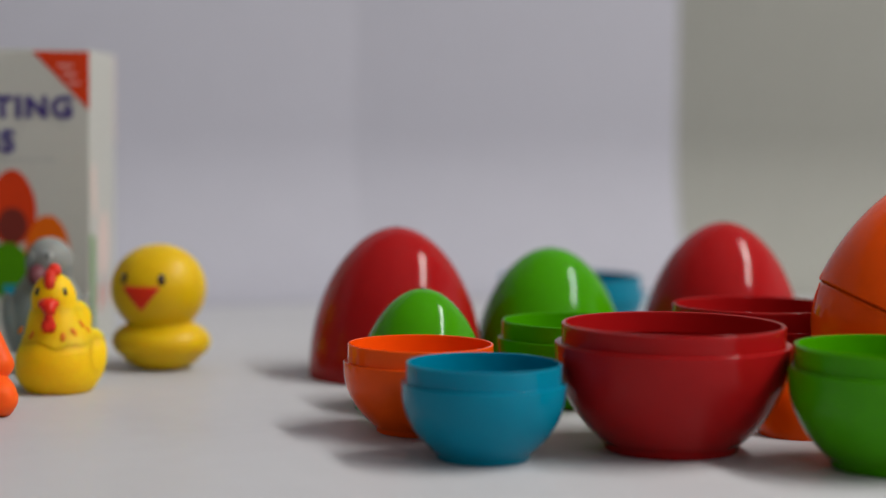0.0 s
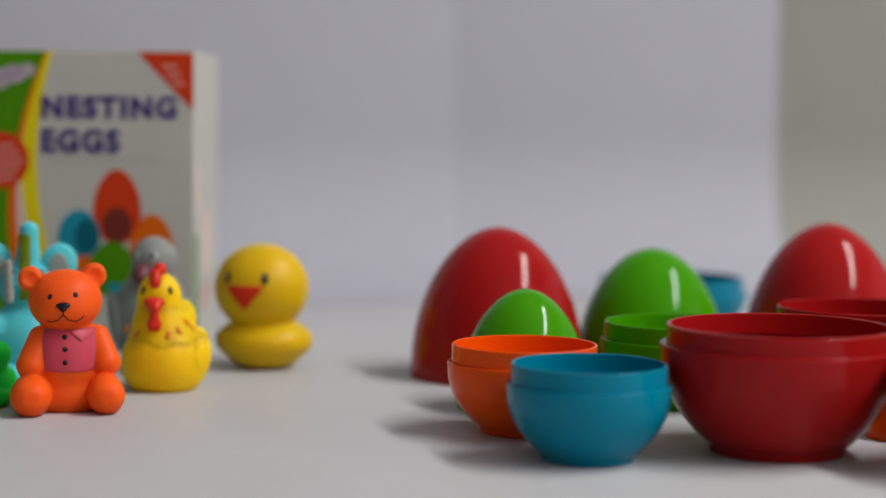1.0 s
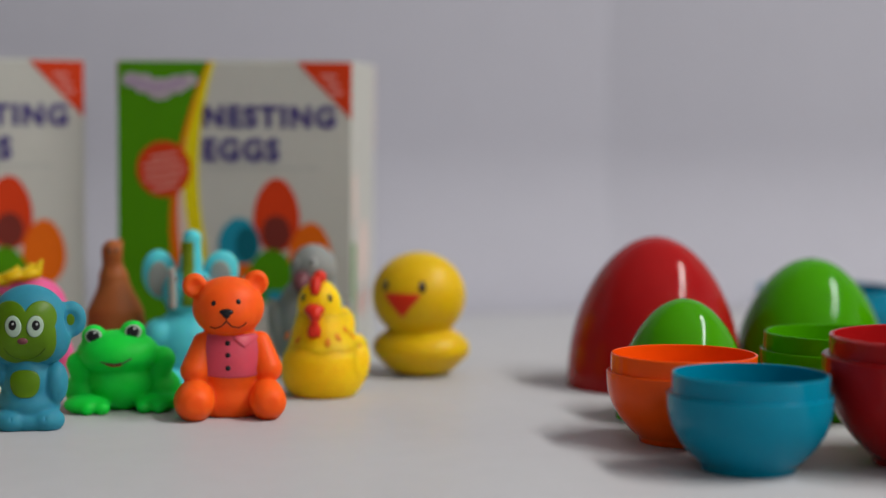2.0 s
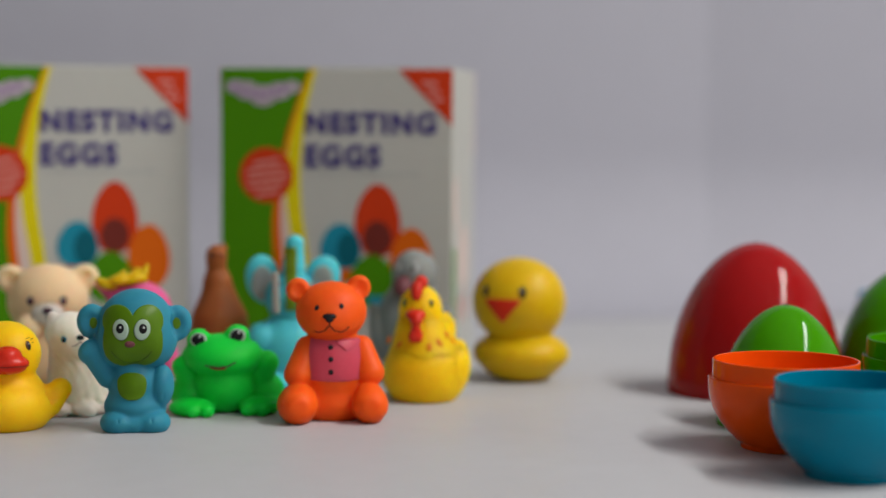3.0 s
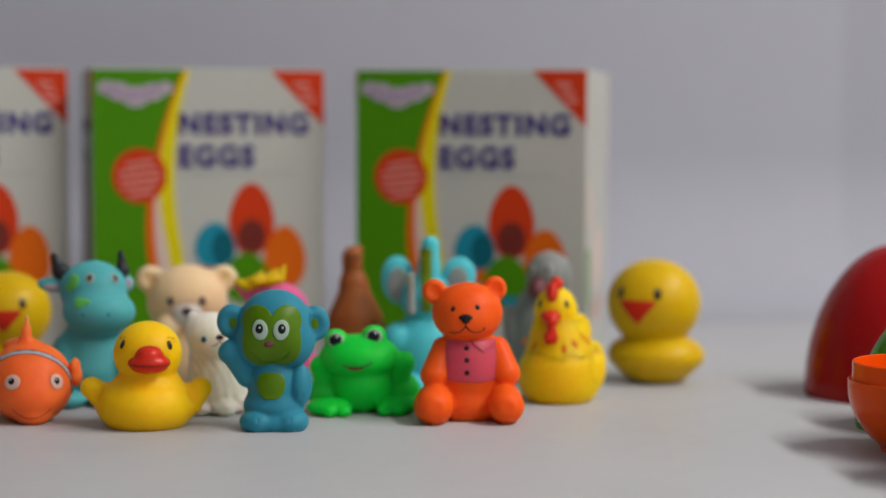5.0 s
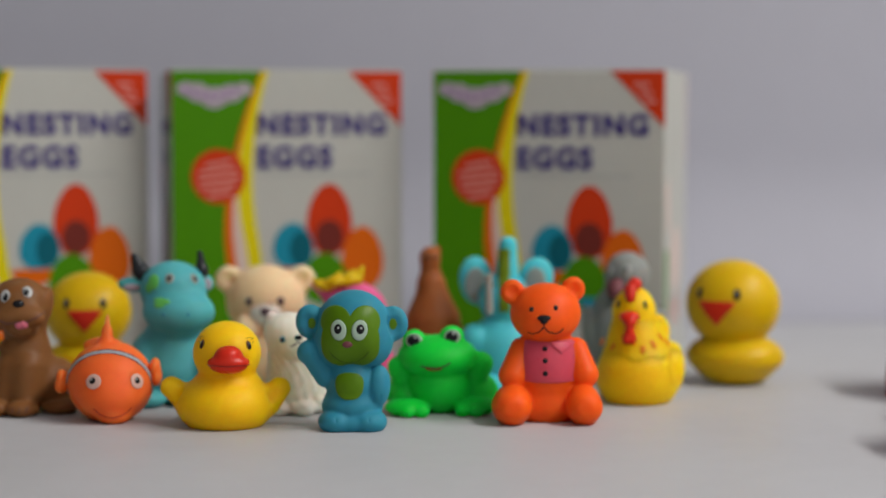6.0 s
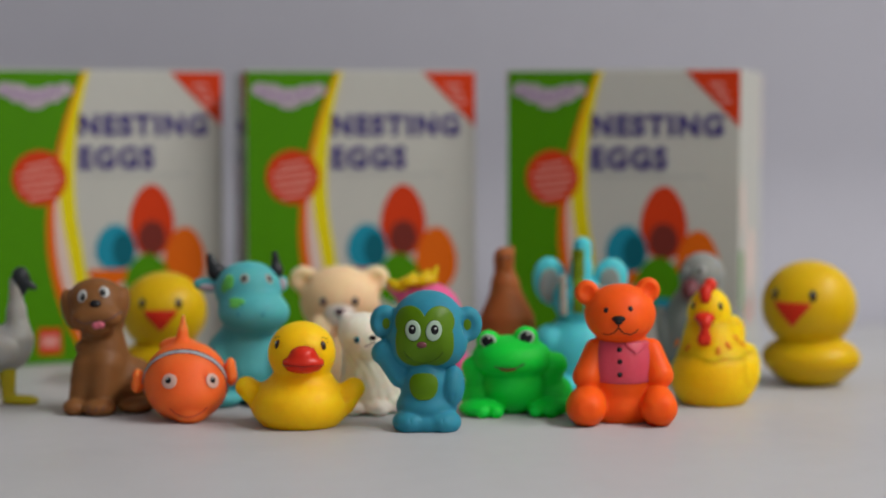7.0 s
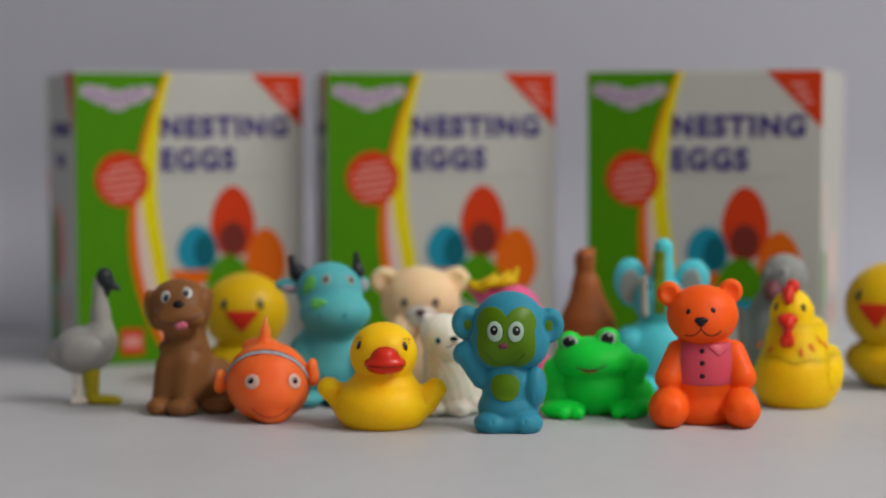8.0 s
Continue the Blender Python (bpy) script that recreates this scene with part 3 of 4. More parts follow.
# ---- the toys ----
def make_bath_duck():
    t = Toy("bath_duck", (-0.0662, 0.8964), 0.000268, "yellow rubber bath duck with wings raised and red beak", "toy duck")
    f = Form(12).e(-4, 0, 40, 86, 86, 60).e(0, -8, 135, 59, 58, 59).e(0, 0, 84, 54, 55, 26)
    f.k((-70, 4, 46), (-98, 6, 70), 25, 20, 8).k((68, 4, 44), (90, 6, 68), 27, 20, 8).e(0, 75, 70, 30, 30, 26)
    f.cut(-86, -22, 62, 14, 8, 16, 5).cut(80, -24, 60, 14, 8, 16, 5)
    t.body(f, "yellow", step=2.8)
    bill = Form(12).e(6, -55, 140, 23, 26, 16).e(6, -57, 125, 36, 27, 13).e(6, -55, 115, 29, 24, 11)
    t.lump("beak", bill, "beak", "glossy red beak")
    t.line("beak_seam", [(-30, 120), (-14, 121), (6, 120), (26, 121), (42, 120)], 1.4, "dark_red", bill)
    for x, z in ((-40, 156), (40, 154)):
        t.eye(x, z, 5.2, 8.8, "iris", (3.6, 6.5), px=0.5)
        s = -1 if x < 0 else 1
        t.line("brow", [(x - s * 5, z + 12), (x + s * 1, z + 13), (x + s * 6, z + 10)], 0.5, "iris")
        for k in (0, 1):
            t.line("lash", [(x + s * (3 + 2 * k), z + 8 - 5 * k), (x + s * (7 + 1 * k), z + 11 - 6 * k)], 0.5, "black")
    return t


def make_fish():
    t = Toy("bath_fish", (-0.1241, 0.9154), 0.000275, "orange toy fish with pale head band and top fin", "toy fish")
    core = Form(10).e(2, 5, 68, 74, 74, 75)
    f = Form(10).e(2, 5, 68, 74, 74, 75).e(8, -40, 46, 48, 34, 32, 0, 22).e(14, -40, 14, 28, 30, 16, 0, 12)
    f.k((-4, 4, 138), (-3, 4, 162), 15, 8, 9).k((-3, 4, 162), (-2, 4, 190), 8, 2.5, 6).e(-14, 30, 132, 34, 30, 16, 0, 6)
    t.body(f, "fish_orange", step=2.8)
    t.lump("fin", Form(6).e(-82, 2, 78, 9, 18, 14).e(-84, 2, 62, 10, 18, 15).e(-74, 4, 68, 12, 14, 16), "fish_orange")
    t.lump("fin", Form(6).e(80, 2, 96, 9, 20, 17).e(83, 2, 78, 9, 20, 16).e(74, 4, 80, 12, 16, 20), "fish_orange")
    plane = lambda x, y, z: y + 7 + 0.46 * (z - 62) - 0.0006 * x * x
    up = lambda z: 46 - z
    t.patch("band_edge", lambda x, y, z: np.maximum(np.abs(plane(x, y, z) - 1.5) - 6.5, up(z)), (-86, -80, 40), (86, 60, 160), "dark", 0.9, form=core)
    t.patch("head_band", lambda x, y, z: np.maximum(np.abs(plane(x, y, z)) - 4.2, up(z)), (-86, -80, 40), (86, 60, 160), "silver", 1.7, "silver grey band", form=core)
    for x, z in ((-17, 79), (54, 77)):
        e = t.disc("eye", x, z, 14, 14, "rose_white", 2.6, lift=0.6)
        t.disc("pupil", x - 1, z + 1, 6, 6.3, "black", 1.6, lift=2.6, parent=e)
        t.disc("glint", x - 2.5, z + 3.5, 1.5, 1.5, "eye_white", 1.0, lift=4.0, parent=e)
    # smile crease: its shade is drawn as a thin red line
    t.line("mouth", [(-18, 31), (-8, 20), (4, 15), (14, 14), (26, 16), (38, 22), (46, 31)], 1.1, "beak")
    return t


def make_dog():
    t = Toy("toy_dog", (-0.1661, 0.9425), 0.000285, "brown sitting toy dog with pink tongue out", "toy dog")
    f = Form(14).e(-14, -16, 202, 50, 46, 42).e(-8, -44, 180, 40, 32, 26).e(-28, -58, 174, 22, 16, 17, 0, 7).e(14, -58, 176, 22, 16, 17, 0, 7).e(-6, -46, 156, 28, 22, 15, 0, 7)
    f.e(-60, -10, 186, 15, 26, 38, 12, 7).e(27, -10, 190, 14, 26, 38, -12, 7)
    f.k((-8, -5, 150), (2, 0, 55), 35, 48).e(42, 15, 48, 38, 44, 48).e(-24, 10, 45, 34, 40, 42)
    f.e(-12, -16, 118, 40, 26, 20, 0, 6).e(-16, -22, 62, 36, 30, 60)
    f.k((-34, -26, 84), (-44, -34, 16), 20, 18, 13).k((2, -32, 86), (-4, -42, 16), 25, 21, 13)
    f.e(-46, -50, 14, 21, 26, 16, 0, 5).e(-4, -60, 14, 29, 28, 16, 0, 5).e(54, -20, 12, 34, 36, 14, 0, 6)
    t.body(f, "brown", step=2.8)
    t.eye(-31, 215, 8.5, 11.5, "eye_white", (5, 7.5), px=2, pz=-2)
    t.eye(6, 222, 8.5, 11, "eye_white", (5, 7.5), px=-2, pz=-1)
    t.disc("nose", -7, 202, 10, 7.5, "black", 6)
    t.disc("tongue", -5, 164, 7.5, 8, "tongue", 5, -24)
    t.disc("tongue", 2, 165, 7.5, 8, "tongue", 5, 24)
    t.line("mouth", [(-42, 176), (-26, 167), (-8, 170), (8, 171), (24, 178), (34, 186)], 1.1, "dark")
    for x in (-10, 2, 14):
        t.line("toe_line", [(x - 6, 20), (x - 7, 9)], 0.8, "dark")
    return t


def make_goose():
    t = Toy("toy_goose", (-0.2195, 0.9647), 0.000294, "small grey-white plastic goose with black head, yellow legs", "toy goose")
    f = Form(14).e(-16, 0, 98, 56, 40, 44, 10).e(-62, 0, 88, 20, 22, 16, 20).k((16, 0, 122), (14, 0, 168), 26, 14).k((14, 0, 168), (13, 0, 222), 13, 11).e(-14, -34, 98, 38, 12, 26, 12, 5)
    t.body(f, "goose")
    t.lump("head", Form(5).e(22, -1, 230, 15, 14.5, 19).k((28, -1, 222), (45, -1, 211), 11, 5).k((27, -1, 212), (25, -1, 200), 9, 5), "slate", "black head and bill")
    t.lump("leg", Form(8).k((-2, -8, 72), (0, -8, 12), 16, 11).e(20, -12, 8, 32, 18, 9).e(36, -16, 6, 14, 10, 7), "ochre", "yellow leg with webbed foot")
    t.lump("leg", Form(8).k((-26, -4, 72), (-24, -8, 10), 12, 9).e(-22, -16, 7, 18, 18, 8), "white", "pale leg with webbed foot")
    return t


def make_round_duck(at, unit, label, turn):
    t = Toy("round_duck", at, unit, label, "toy duck", turn)
    f = Form(7).e(0, 0, 50, 86, 78, 44).e(0, 0, 26, 66, 62, 30).e(-3, -4, 146, 82, 78, 81)
    t.body(f, "lemon")

    def tri(x, y, z):
        z0, xx = z - 140, np.abs(x + 3)
        a = np.maximum(z0 - 16, xx * 0.78 - (z0 + 28) * 0.64)
        return np.maximum(np.maximum(a, np.hypot(xx, z0) - 34), y + 20)
    t.patch("beak", tri, (-42, -90, 105), (36, -10, 165), "beak", 4.0, "flat red triangular beak", 1.8)
    for x in (-37, 31):
        t.eye(x, 169, 6.5, 11)
    return t


def make_cow():
    t = Toy("toy_cow", (-0.0988, 0.9683), 0.000289, "teal toy cow with dark horns and green spots", "toy cow")
    f = Form(14).e(1, -9, 211, 58, 52, 52).e(13, -34, 172, 62, 50, 42).e(0, 5, 56, 72, 65, 62).k((2, 0, 125), (-2, 5, 70), 50, 64).e(-8, 5, 95, 66, 54, 46)
    f.e(-46, -25, 70, 26, 30, 50, 0, 7).e(54, -25, 66, 24, 30, 48, 0, 7).e(-40, -50, 16, 34, 34, 17, 0, 7).e(40, -50, 16, 34, 34, 17, 0, 7)
    t.body(f, "teal")
    ear = Form(6).e(-70, 0, 218, 26, 10, 14, -8)
    t.lump("ear", ear, "teal")
    t.disc("ear_lining", -70, 214, 15, 7, "print_lilac", 2, form=ear)
    side = Form(6).e(58, 4, 220, 12, 9, 15)
    t.lump("ear", side, "teal")
    t.disc("ear_lining", 60, 220, 8, 11, "print_lilac", 2, form=side)
    t.lump("horn", Form(8).e(-52, 0, 240, 16, 13, 15).k((-57, 0, 246), (-66, 0, 270), 14, 7), "slate", "dark horn")
    t.lump("horn", Form(8).e(50, 4, 242, 11, 11, 13).k((50, 4, 246), (47, 4, 276), 10, 5), "slate", "dark horn")
    for x, z in ((0, 235), (41, 233)):
        t.eye(x, z, 8, 10, "ash", (4.5, 6.5))
    t.disc("spot", -28, 228, 11, 15, "spot", 2, 15)
    t.disc("spot", -36, 218, 8, 10, "spot", 2)
    t.disc("spot", -12, 195, 17, 7, "spot", 2, -8)
    t.disc("spot", -16, 188, 11, 6, "spot", 2)
    for x in (-8, 34):
        t.disc("nostril", x, 172, 3, 4, "blue", 1.6)
    return t


def make_cream_bear():
    t = Toy("cream_bear", (-0.0560, 1.0285), 0.000306, "cream toy bear with white muzzle, one paw raised", "toy bear")
    f = Form(12).e(2, -5, 158, 70, 60, 67).e(-62, 0, 198, 25, 17, 25).e(65, 0, 200, 24, 17, 24).e(0, 0, 60, 62, 55, 66)
    f.cut(-64, -20, 200, 14, 12, 14, 6).cut(67, -20, 202, 13, 12, 13, 6)
    f.e(-28, -54, 114, 22, 20, 24, 0, 6).e(-48, -35, 28, 30, 40, 28, 0, 7).e(48, -35, 28, 30, 40, 28, 0, 7).k((55, -10, 95), (58, -20, 60), 20, 20, 7)
    t.body(f, "cream")
    muz = Form(6).e(5, -58, 140, 28, 17, 21)
    t.lump("muzzle", muz, "white", "white muzzle")
    t.disc("nose", 5, 146, 9, 7, "dark", 4, form=muz)
    t.line("mouth", [(5, 140), (5, 128)], 1.2, "dark", muz)
    for x in (-24, 31):
        t.eye(x, 163, 6.5, 8, "dark")
    return t


def make_cat():
    t = Toy("white_cat", (-0.0373, 0.9372), 0.000279, "white fluffy sitting toy cat looking sideways", "toy cat")
    f = Form(12).e(-6, -6, 146, 44, 42, 40).e(10, -34, 134, 25, 20, 18).e(0, -38, 122, 20, 16, 13).k((0, 0, 105), (6, 5, 42), 44, 54).e(34, 8, 44, 36, 42, 46)
    f.k((-32, 0, 164), (-38, 0, 178), 17, 8, 10).k((16, 0, 168), (22, 0, 182), 17, 7, 10)
    f.e(-24, -34, 14, 24, 28, 17, 0, 6).e(20, -38, 14, 24, 28, 17, 0, 6).e(48, -14, 20, 18, 26, 18, 0, 6)
    soft = f

    class Fur(Form):
        def __call__(self, x, y, z):
            a = np.arctan2(x - 6, -y)
            w = np.sin(a * 15 + z * 0.06 + 2.2 * np.sin(z * 0.06)) * np.cos(z * 0.14 + a * 3)
            return soft(x, y, z) + w * np.where(z < 112, 1.6, 0.4)

    f = Fur(9)
    f.items = soft.items
    t.body(f, "white", step=2.6)
    t.eye(-16, 140, 6, 6, "blue", (3.5, 4))
    t.eye(28, 146, 4, 5, "blue", (3, 3))
    t.disc("nose", 12, 144, 7, 5, "black", 5)
    t.line("mouth", [(-2, 128), (6, 131), (12, 137), (18, 131)], 1.0, "dark")
    return t


def make_monkey():
    t = Toy("toy_monkey", (-0.0076, 0.8873), 0.000264, "blue toy monkey with green face and belly", "toy monkey")
    head = Form(10).e(2, 0, 192, 65, 60, 66).e(-24, -6, 160, 42, 48, 46, 0, 20).e(29, -6, 160, 42, 48, 46, 0, 20)
    f = Form(8).e(2, 0, 192, 65, 60, 66).e(-24, -6, 160, 42, 48, 46, 0, 20).e(29, -6, 160, 42, 48, 46, 0, 20)
    f.e(-74, 5, 198, 26, 16, 32).e(72, 5, 194, 26, 16, 33)
    f.cut(-76, -17, 196, 16, 12, 20, 8).cut(74, -17, 192, 16, 12, 21, 8)
    f.e(0, 0, 80, 46, 46, 60).e(0, -2, 42, 54, 48, 40)
    f.k((-72, -8, 144), (-46, -2, 96), 23, 20, 7).e(-84, -8, 140, 13, 17, 16, 0, 6).e(45, -14, 80, 22, 28, 40, -4, 4)
    f.e(0, -4, 14, 61, 52, 27, 0, 5).e(-28, -26, 16, 32, 34, 24, 0, 4).e(29, -26, 16, 32, 34, 24, 0, 4)
    for x in (37, 49):
        f.cut(x, -42, 58, 1.6, 5, 12, 3)
    for x in (-42, -28, -14, 14, 29, 43):
        f.cut(x, -60, 26, 1.2, 4, 6, 3)
    t.body(f, "blue", step=2.2)

    def face(x, y, z):
        a = np.minimum(np.hypot((x + 28) / 27, (z - 203) / 30), np.hypot((x - 22) / 27, (z - 203) / 30))
        a = np.minimum(a, ((np.abs(x + 3) / 51) ** 2.6 + (np.abs(z - 166) / 47) ** 2.6) ** (1 / 2.6))
        return np.maximum((a - 1) * 30, y + 5)
    t.patch("face", face, (-64, -70, 108), (66, 0, 240), "lime", 1.4, "glossy green face", 1.6, head)

    def belly(x, y, z):
        return np.maximum(((np.abs(x + 5) / (25 + 0.08 * (z - 84))) ** 2.5 + (np.abs(z - 84) / 25) ** 2.5 - 1) * 12, y + 5)
    t.patch("belly", belly, (-36, -70, 54), (26, 0, 114), "lime", 2.2, "glossy green belly", 1.6)
    t.disc("ear_lining", -71, 196, 8, 13, "lime", 2)
    t.disc("ear_lining", 71, 194, 9, 14, "lime", 2)
    for x, px, a in ((-23, -0.5, 8), (13, 1, -8)):
        t.disc("eye_rim", x, 189, 15.5, 20.5, "moss", 2.2, a, form=head)
        e = t.disc("eye", x, 189, 14, 19, "mint_white", 2.8, a, lift=1.0, form=head)
        t.disc("pupil", x + px, 191, 7, 9, "black", 1.6, lift=3.4, form=head, parent=e)
        t.disc("glint", x + px + 1, 193, 2, 2.2, "eye_white", 1.0, lift=4.8, form=head, parent=e)
    t.disc("nose", -8, 163, 9.5, 6.5, "plum", 5, form=head)
    t.line("mouth", [(-40, 152), (-32, 140), (-20, 131), (-5, 128), (10, 131), (22, 140), (30, 151)], 2.4, "moss", head)
    return t


def make_frog():
    t = Toy("toy_frog", (0.0349, 0.9350), 0.000278, "bright green toy frog sitting with arms up", "toy frog")
    f = Form(10).e(-5, -10, 108, 69, 58, 38).e(-5, -24, 98, 62, 46, 26, 0, 16).e(-2, 5, 54, 62, 62, 58)
    f.k((-62, -6, 44), (-72, -14, 86), 19, 21, 6).k((58, -4, 50), (70, -14, 92), 20, 23, 6)
    f.e(-58, -38, 15, 40, 34, 18, 0, 5).e(60, -28, 16, 40, 36, 18, 0, 5).e(-64, 10, 34, 32, 44, 34, 0, 6).e(68, 14, 36, 36, 46, 36, 0, 6)
    f.e(-34, -64, 11, 14, 12, 12, 0, 4).e(-58, -66, 11, 13, 12, 12, 0, 4).e(38, -56, 11, 14, 12, 12, 0, 4).e(62, -58, 11, 13, 12, 12, 0, 4)
    f.e(-46, -16, 136, 21, 22, 20, 0, 6).e(20, -16, 143, 22, 22, 20, 0, 6)
    t.body(f, "frog", step=2.8)
    for x, z in ((-47, 138), (20, 145)):
        e = t.eye(x, z, 14.5, 13, "mint_white", (11, 10.5), px=-1, pz=0, glint=False)
        t.disc("glint", x + 2, z + 5, 2.6, 2.2, "eye_white", 1.0, lift=3.2, parent=e)
    t.line("mouth", [(-37, 95), (-26, 92), (-12, 91), (2, 93), (16, 101)], 1.3, "dark")
    t.line("mouth", [(-28, 91), (-14, 87.5), (0, 90)], 2.0, "dark_red")
    return t


def make_bear():
    t = Toy("orange_bear", (0.0853, 0.9093), 0.000272, "orange sitting toy bear in a pink buttoned shirt", "toy bear")
    torso = Form(10).e(0, 0, 88, 62, 52, 90)
    f = Form(8).e(0, 0, 88, 62, 52, 90).e(0, 5, 30, 66, 55, 45).e(-4, -5, 199, 62, 56, 56).e(-8, -42, 184, 36, 22, 25, 0, 16)
    f.e(-62, 0, 238, 21, 15, 23, 0, 5).e(45, 0, 243, 21, 15, 23, 0, 5)
    f.cut(-63, -17, 240, 14, 10, 15, 5).cut(46, -17, 245, 14, 10, 15, 5)
    f.k((-46, -6, 134), (-63, -26, 86), 20, 25, 5).k((50, -6, 134), (63, -26, 88), 20, 25, 5)
    f.e(-64, -38, 33, 34, 46, 40, -6, 5).e(60, -38, 33, 31, 46, 40, 6, 5).k((-68, -34, 30), (-66, -62, 33), 31, 32, 5).k((62, -34, 30), (60, -62, 33), 29, 31, 5)
    f.cut(-66, -101, 35, 22, 9, 24, 6).cut(60, -100, 35, 20, 9, 23, 6)
    t.body(f, "orange", step=2.4)

    def shirt(x, y, z):
        return np.maximum.reduce([np.abs(x + 2) - 50, z - 152, 75 - z + 0.0012 * x * x, y - 10])
    t.patch("shirt", shirt, (-60, -70, 66), (60, 16, 160), "shirt", 2.0, "pink painted shirt", 2.0, torso)

    def collar(x, y, z):
        return np.maximum.reduce([2 - x, x - 46, z - 150, 146 - z - 0.9 * (x - 2), 126 - z + 0.62 * np.abs(x - 16)])
    t.patch("collar", collar, (0, -70, 110), (52, 16, 156), "shirt", 5.0, "", 1.5, torso)
    t.line("placket", [(-1, 146), (0, 110), (0, 77)], 0.9, "shirt", torso)
    for z in (137, 116, 93):
        t.disc("button", -8, z, 4.8, 5, "black", 4, form=torso, lift=1)
    for x, z in ((-33, 211), (9, 214)):
        t.eye(x, z, 4.2, 5.2, glint=False)
    t.disc("nose", -12, 196, 12, 6, "black", 5)
    t.disc("nose", -12, 191, 7, 6, "black", 5)
    t.line("mouth", [(-12, 188), (-12, 180), (-20, 170), (-30, 166), (-39, 168)], 1.2, "black")
    t.line("mouth", [(-12, 180), (-3, 170), (9, 167), (18, 171), (23, 177)], 1.2, "black")
    return t


def make_hen():
    t = Toy("toy_hen", (0.1362, 0.9650), 0.000290, "yellow toy hen with red comb and wattle", "toy hen")
    f = Form(16).e(2, 0, 46, 74, 70, 66).k((2, 0, 74), (-6, 0, 160), 66, 37).e(-6, -2, 178, 33, 33, 36).e(40, 25, 126, 20, 28, 34, 0, 12).e(64, 4, 66, 20, 40, 44, 0, 8)
    t.body(f, "hen_yellow")
    t.patch("feather_cape", lambda x, y, z: np.maximum(84 - z + 3 * np.sin(x * 0.13) + 0.15 * np.abs(x), z - 150), (-90, -90, 74), (90, 90, 154), "hen_yellow", 1.0, "", 2.6)
    t.lump("comb", Form(4).e(-15, -18, 205, 11, 16, 17).e(-6, -8, 219, 12, 16, 13).e(-16, -28, 197, 9, 10, 12), "beak", "red comb")
    t.lump("beak", Form(4).e(-19, -38, 162, 18, 17, 11).e(-19, -46, 153, 11, 15, 13), "beak")
    t.lump("wattle", Form(4).e(-20, -50, 138, 8, 10, 14).e(-25, -50, 124, 8, 10, 12).e(-16, -50, 124, 8, 10, 12), "beak")
    for x in (-36, 9):
        t.eye(x, 183, 4, 7.5)
    for x, z, a in ((-62, 112, -35), (-46, 106, -25), (2, 104, -5), (21, 112, 24), (36, 124, 30), (48, 112, 34)):
        t.disc("feather_mark", x, z, 4.8, 9.5, "orange_spot", 3.0, a)
    t.line("wing_line", [(52, 96), (48, 70), (52, 48), (62, 34)], 1.1, "yellow")
    return t


def make_elephant():
    t = Toy("toy_elephant", (0.0718, 1.0074), 0.000300, "light blue toy elephant, trunk held straight up", "toy elephant")
    f = Form(10).e(-2, 0, 172, 46, 46, 48).e(-5, 0, 70, 66, 58, 74).e(-54, -22, 96, 26, 26, 32, 0, 6).e(48, -22, 92, 26, 26, 32, 0, 6).k((0, -22, 176), (2, -14, 230), 24, 18).k((2, -14, 230), (4, -14, 272), 18, 16)
    f.e(-36, -50, 18, 30, 30, 20, 0, 6).e(32, -50, 18, 30, 30, 20, 0, 6)
    t.body(f, "sky")
    for x, z, w, h, a in ((-50, 204, 31, 46, 8), (55, 210, 31, 38, -10)):
        ear = Form(6).e(x, 6, z, w, 13, h, a)
        t.lump("ear", ear, "sky", step=2.6)
        t.disc("ear_lining", x - 2, z - 6, w * 0.6, h * 0.7, "goose", 2, form=ear)
    t.patch("trunk_stripe", lambda x, y, z: np.maximum.reduce([np.abs(x + 4) - 10, z - 266, 150 - z, y + 12]), (-18, -70, 145), (10, -5, 272), "olive", 1.5, "olive stripe down the trunk")
    t.lump("tusk", Form(5).k((-31, -34, 216), (-30, -44, 152), 6, 7), "goose")
    t.lump("tusk", Form(5).k((30, -36, 196), (28, -44, 156), 6, 4), "goose")
    for x in (-24, 24):
        t.eye(x, 198, 4, 6)
    return t


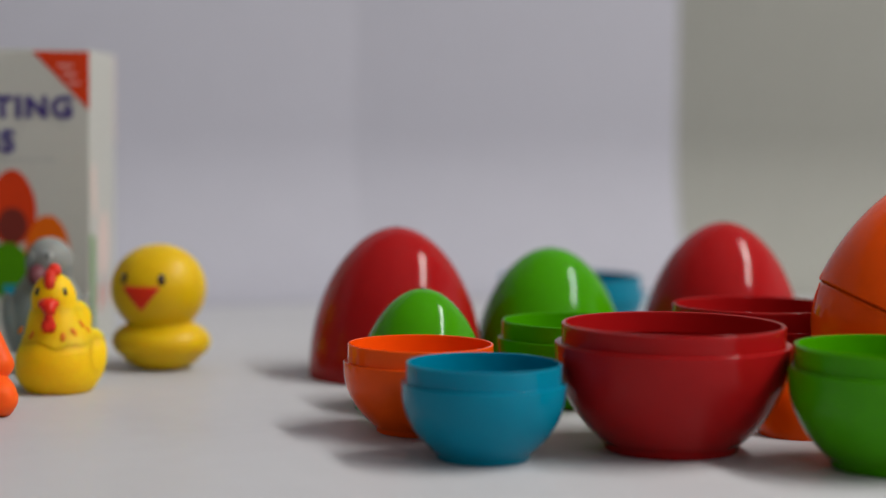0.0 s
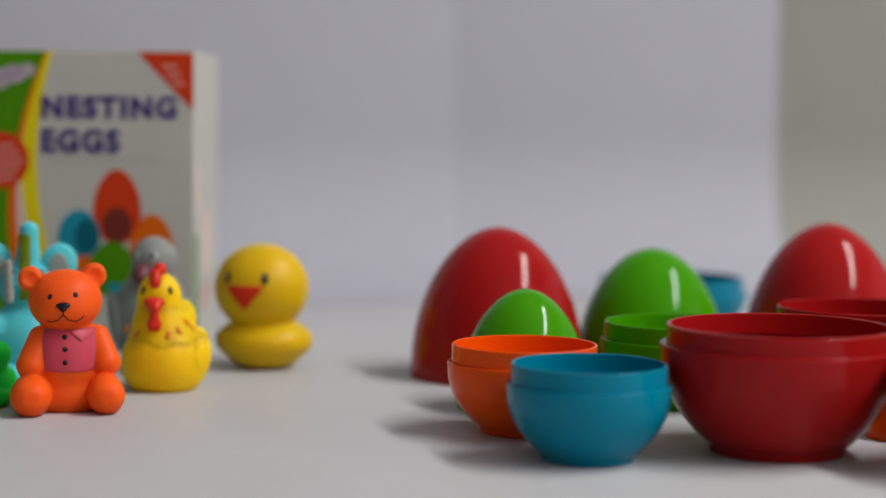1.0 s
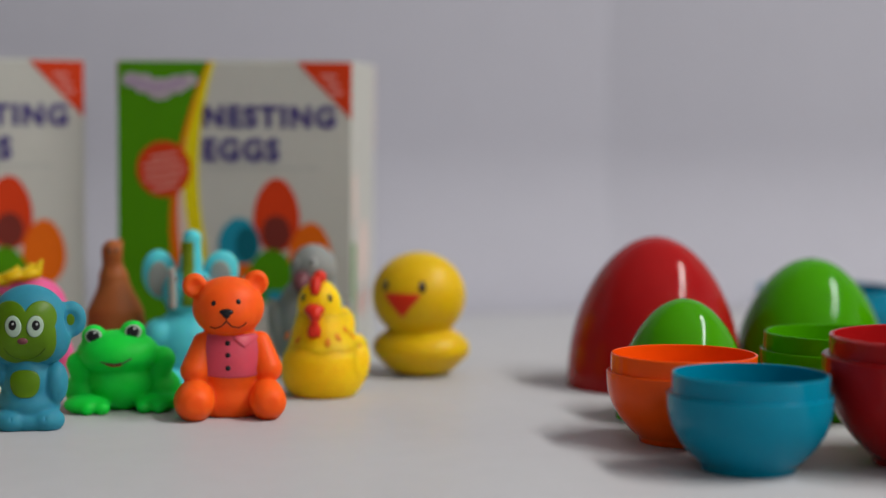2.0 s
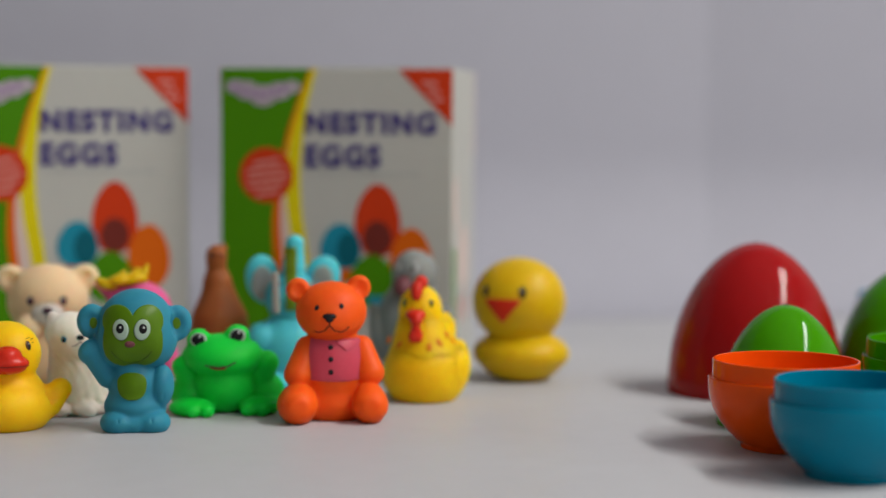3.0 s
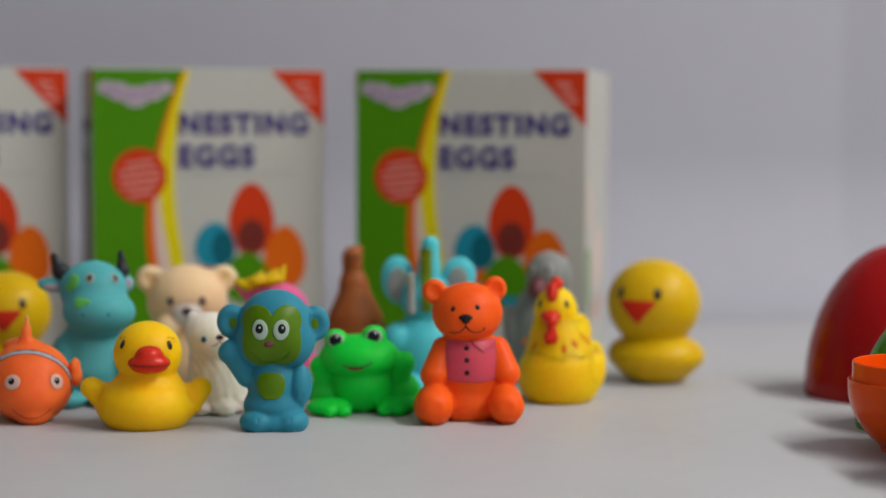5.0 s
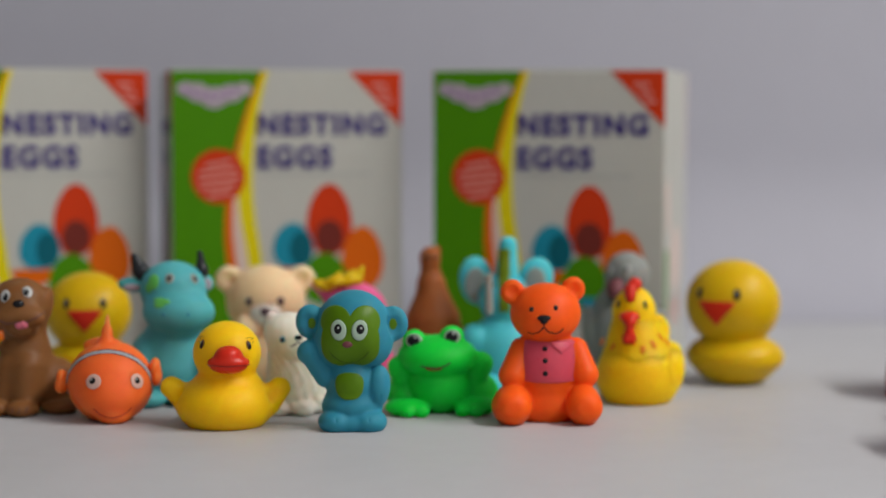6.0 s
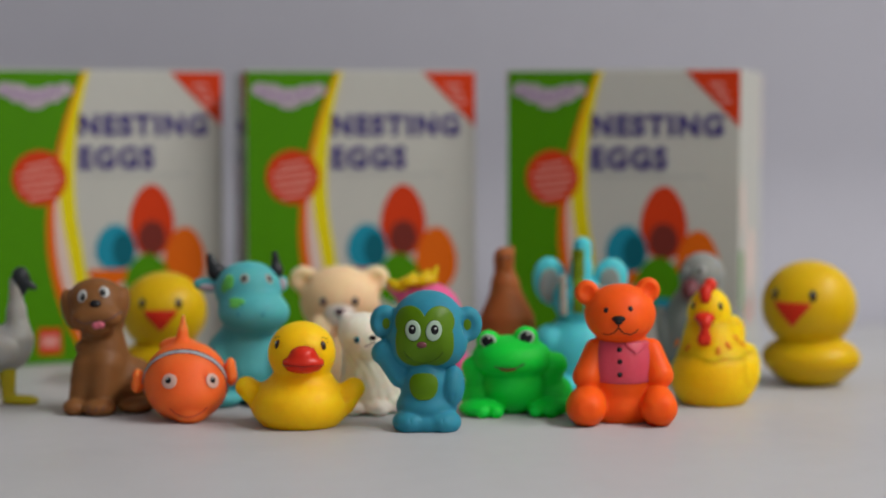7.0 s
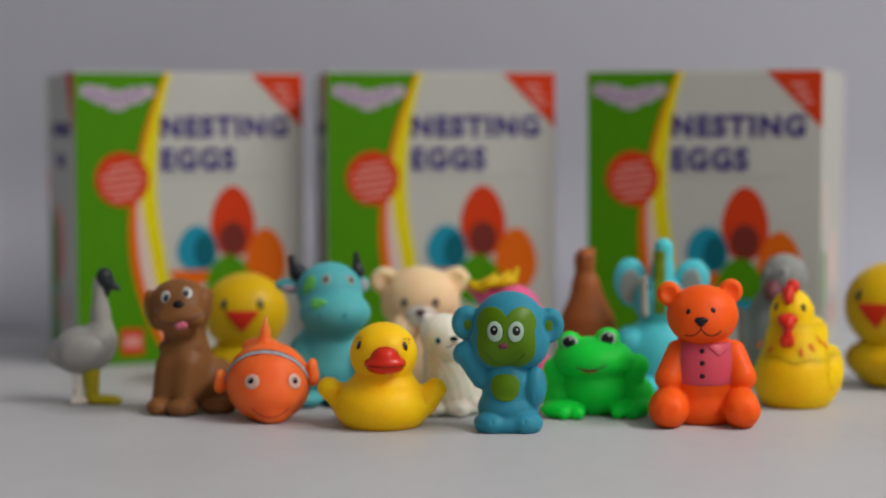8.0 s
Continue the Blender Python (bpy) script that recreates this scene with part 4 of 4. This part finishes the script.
def make_brown():
    t = Toy("brown_animal", (0.0338, 1.0294), 0.000306, "rust brown toy animal with a narrow raised neck", "toy animal")
    f = Form(14).k((0, 0, 186), (2, 0, 130), 24, 46).k((-4, 0, 236), (-2, 0, 190), 14, 20).e(2, 0, 92, 50, 48, 70).e(0, 0, 40, 56, 50, 44).e(-3, -4, 238, 16, 18, 20).e(36, -4, 84, 20, 24, 40, 0, 6)
    t.body(f, "rust")
    t.eye(-9, 240, 3, 4)
    t.eye(4, 240, 3, 4)
    t.lump("ear", Form(5).e(10, 0, 250, 6, 6, 11), "rust")
    return t


def make_penguin():
    t = Toy("grey_penguin", (0.1382, 1.0358), 0.000310, "grey toy penguin with a plum-coloured beak", "toy penguin")
    f = Form(14).e(2, 0, 92, 64, 54, 100).e(6, -5, 200, 40, 42, 44).e(-58, 0, 90, 14, 26, 55, 8, 6).e(62, 0, 90, 14, 26, 55, -8, 6)
    t.body(f, "grey")
    t.lump("beak", Form(6).e(-19, -46, 180, 17, 18, 19).e(-22, -54, 174, 12, 14, 14), "plum", "dark plum beak")
    for x, z in ((-27, 211), (0, 213)):
        t.eye(x, z, 7, 9, "eye_white", (4, 6.5), px=-1)
    t.lump("foot", Form(6).e(-28, -46, 8, 24, 26, 9), "dark")
    t.lump("foot", Form(6).e(28, -46, 8, 24, 26, 9), "dark")
    return t


def make_pink():
    t = Toy("pink_toy", (-0.0080, 1.0000), 0.000297, "pink toy animal with a yellow tuft of hair", "toy animal")
    f = Form(12).e(4, 0, 70, 60, 56, 74).e(5, 0, 150, 54, 52, 56).k((-35, 0, 180), (-66, 0, 200), 20, 8).e(50, -20, 64, 20, 24, 36, 0, 6)
    t.body(f, "pink")
    tuft = Form(5).e(-52, -14, 202, 18, 16, 10, -14).e(-32, -18, 210, 20, 18, 11, 10).e(-8, -16, 212, 18, 16, 11, 16)
    tuft.k((6, -10, 214), (16, -10, 236), 11, 3.5).k((-10, -10, 216), (0, -10, 230), 9, 3.5).k((-30, -12, 214), (-24, -12, 226), 8, 3.5).k((-58, -12, 204), (-70, -12, 212), 8, 3.5)
    t.lump("tuft", tuft, "lemon", "yellow tuft of hair")
    return t


make_bath_duck()
make_fish()
make_dog()
make_goose()
make_round_duck((0.1996, 1.0345), 0.000313, "yellow round-headed toy duck with red beak", -33)
make_round_duck((-0.1510, 1.0400), 0.000283, "smaller yellow round-headed toy duck behind the dog", 3)
make_cow()
make_cream_bear()
make_cat()
make_monkey()
make_frog()
make_bear()
make_hen()
make_elephant()
make_brown()
make_penguin()
make_pink()
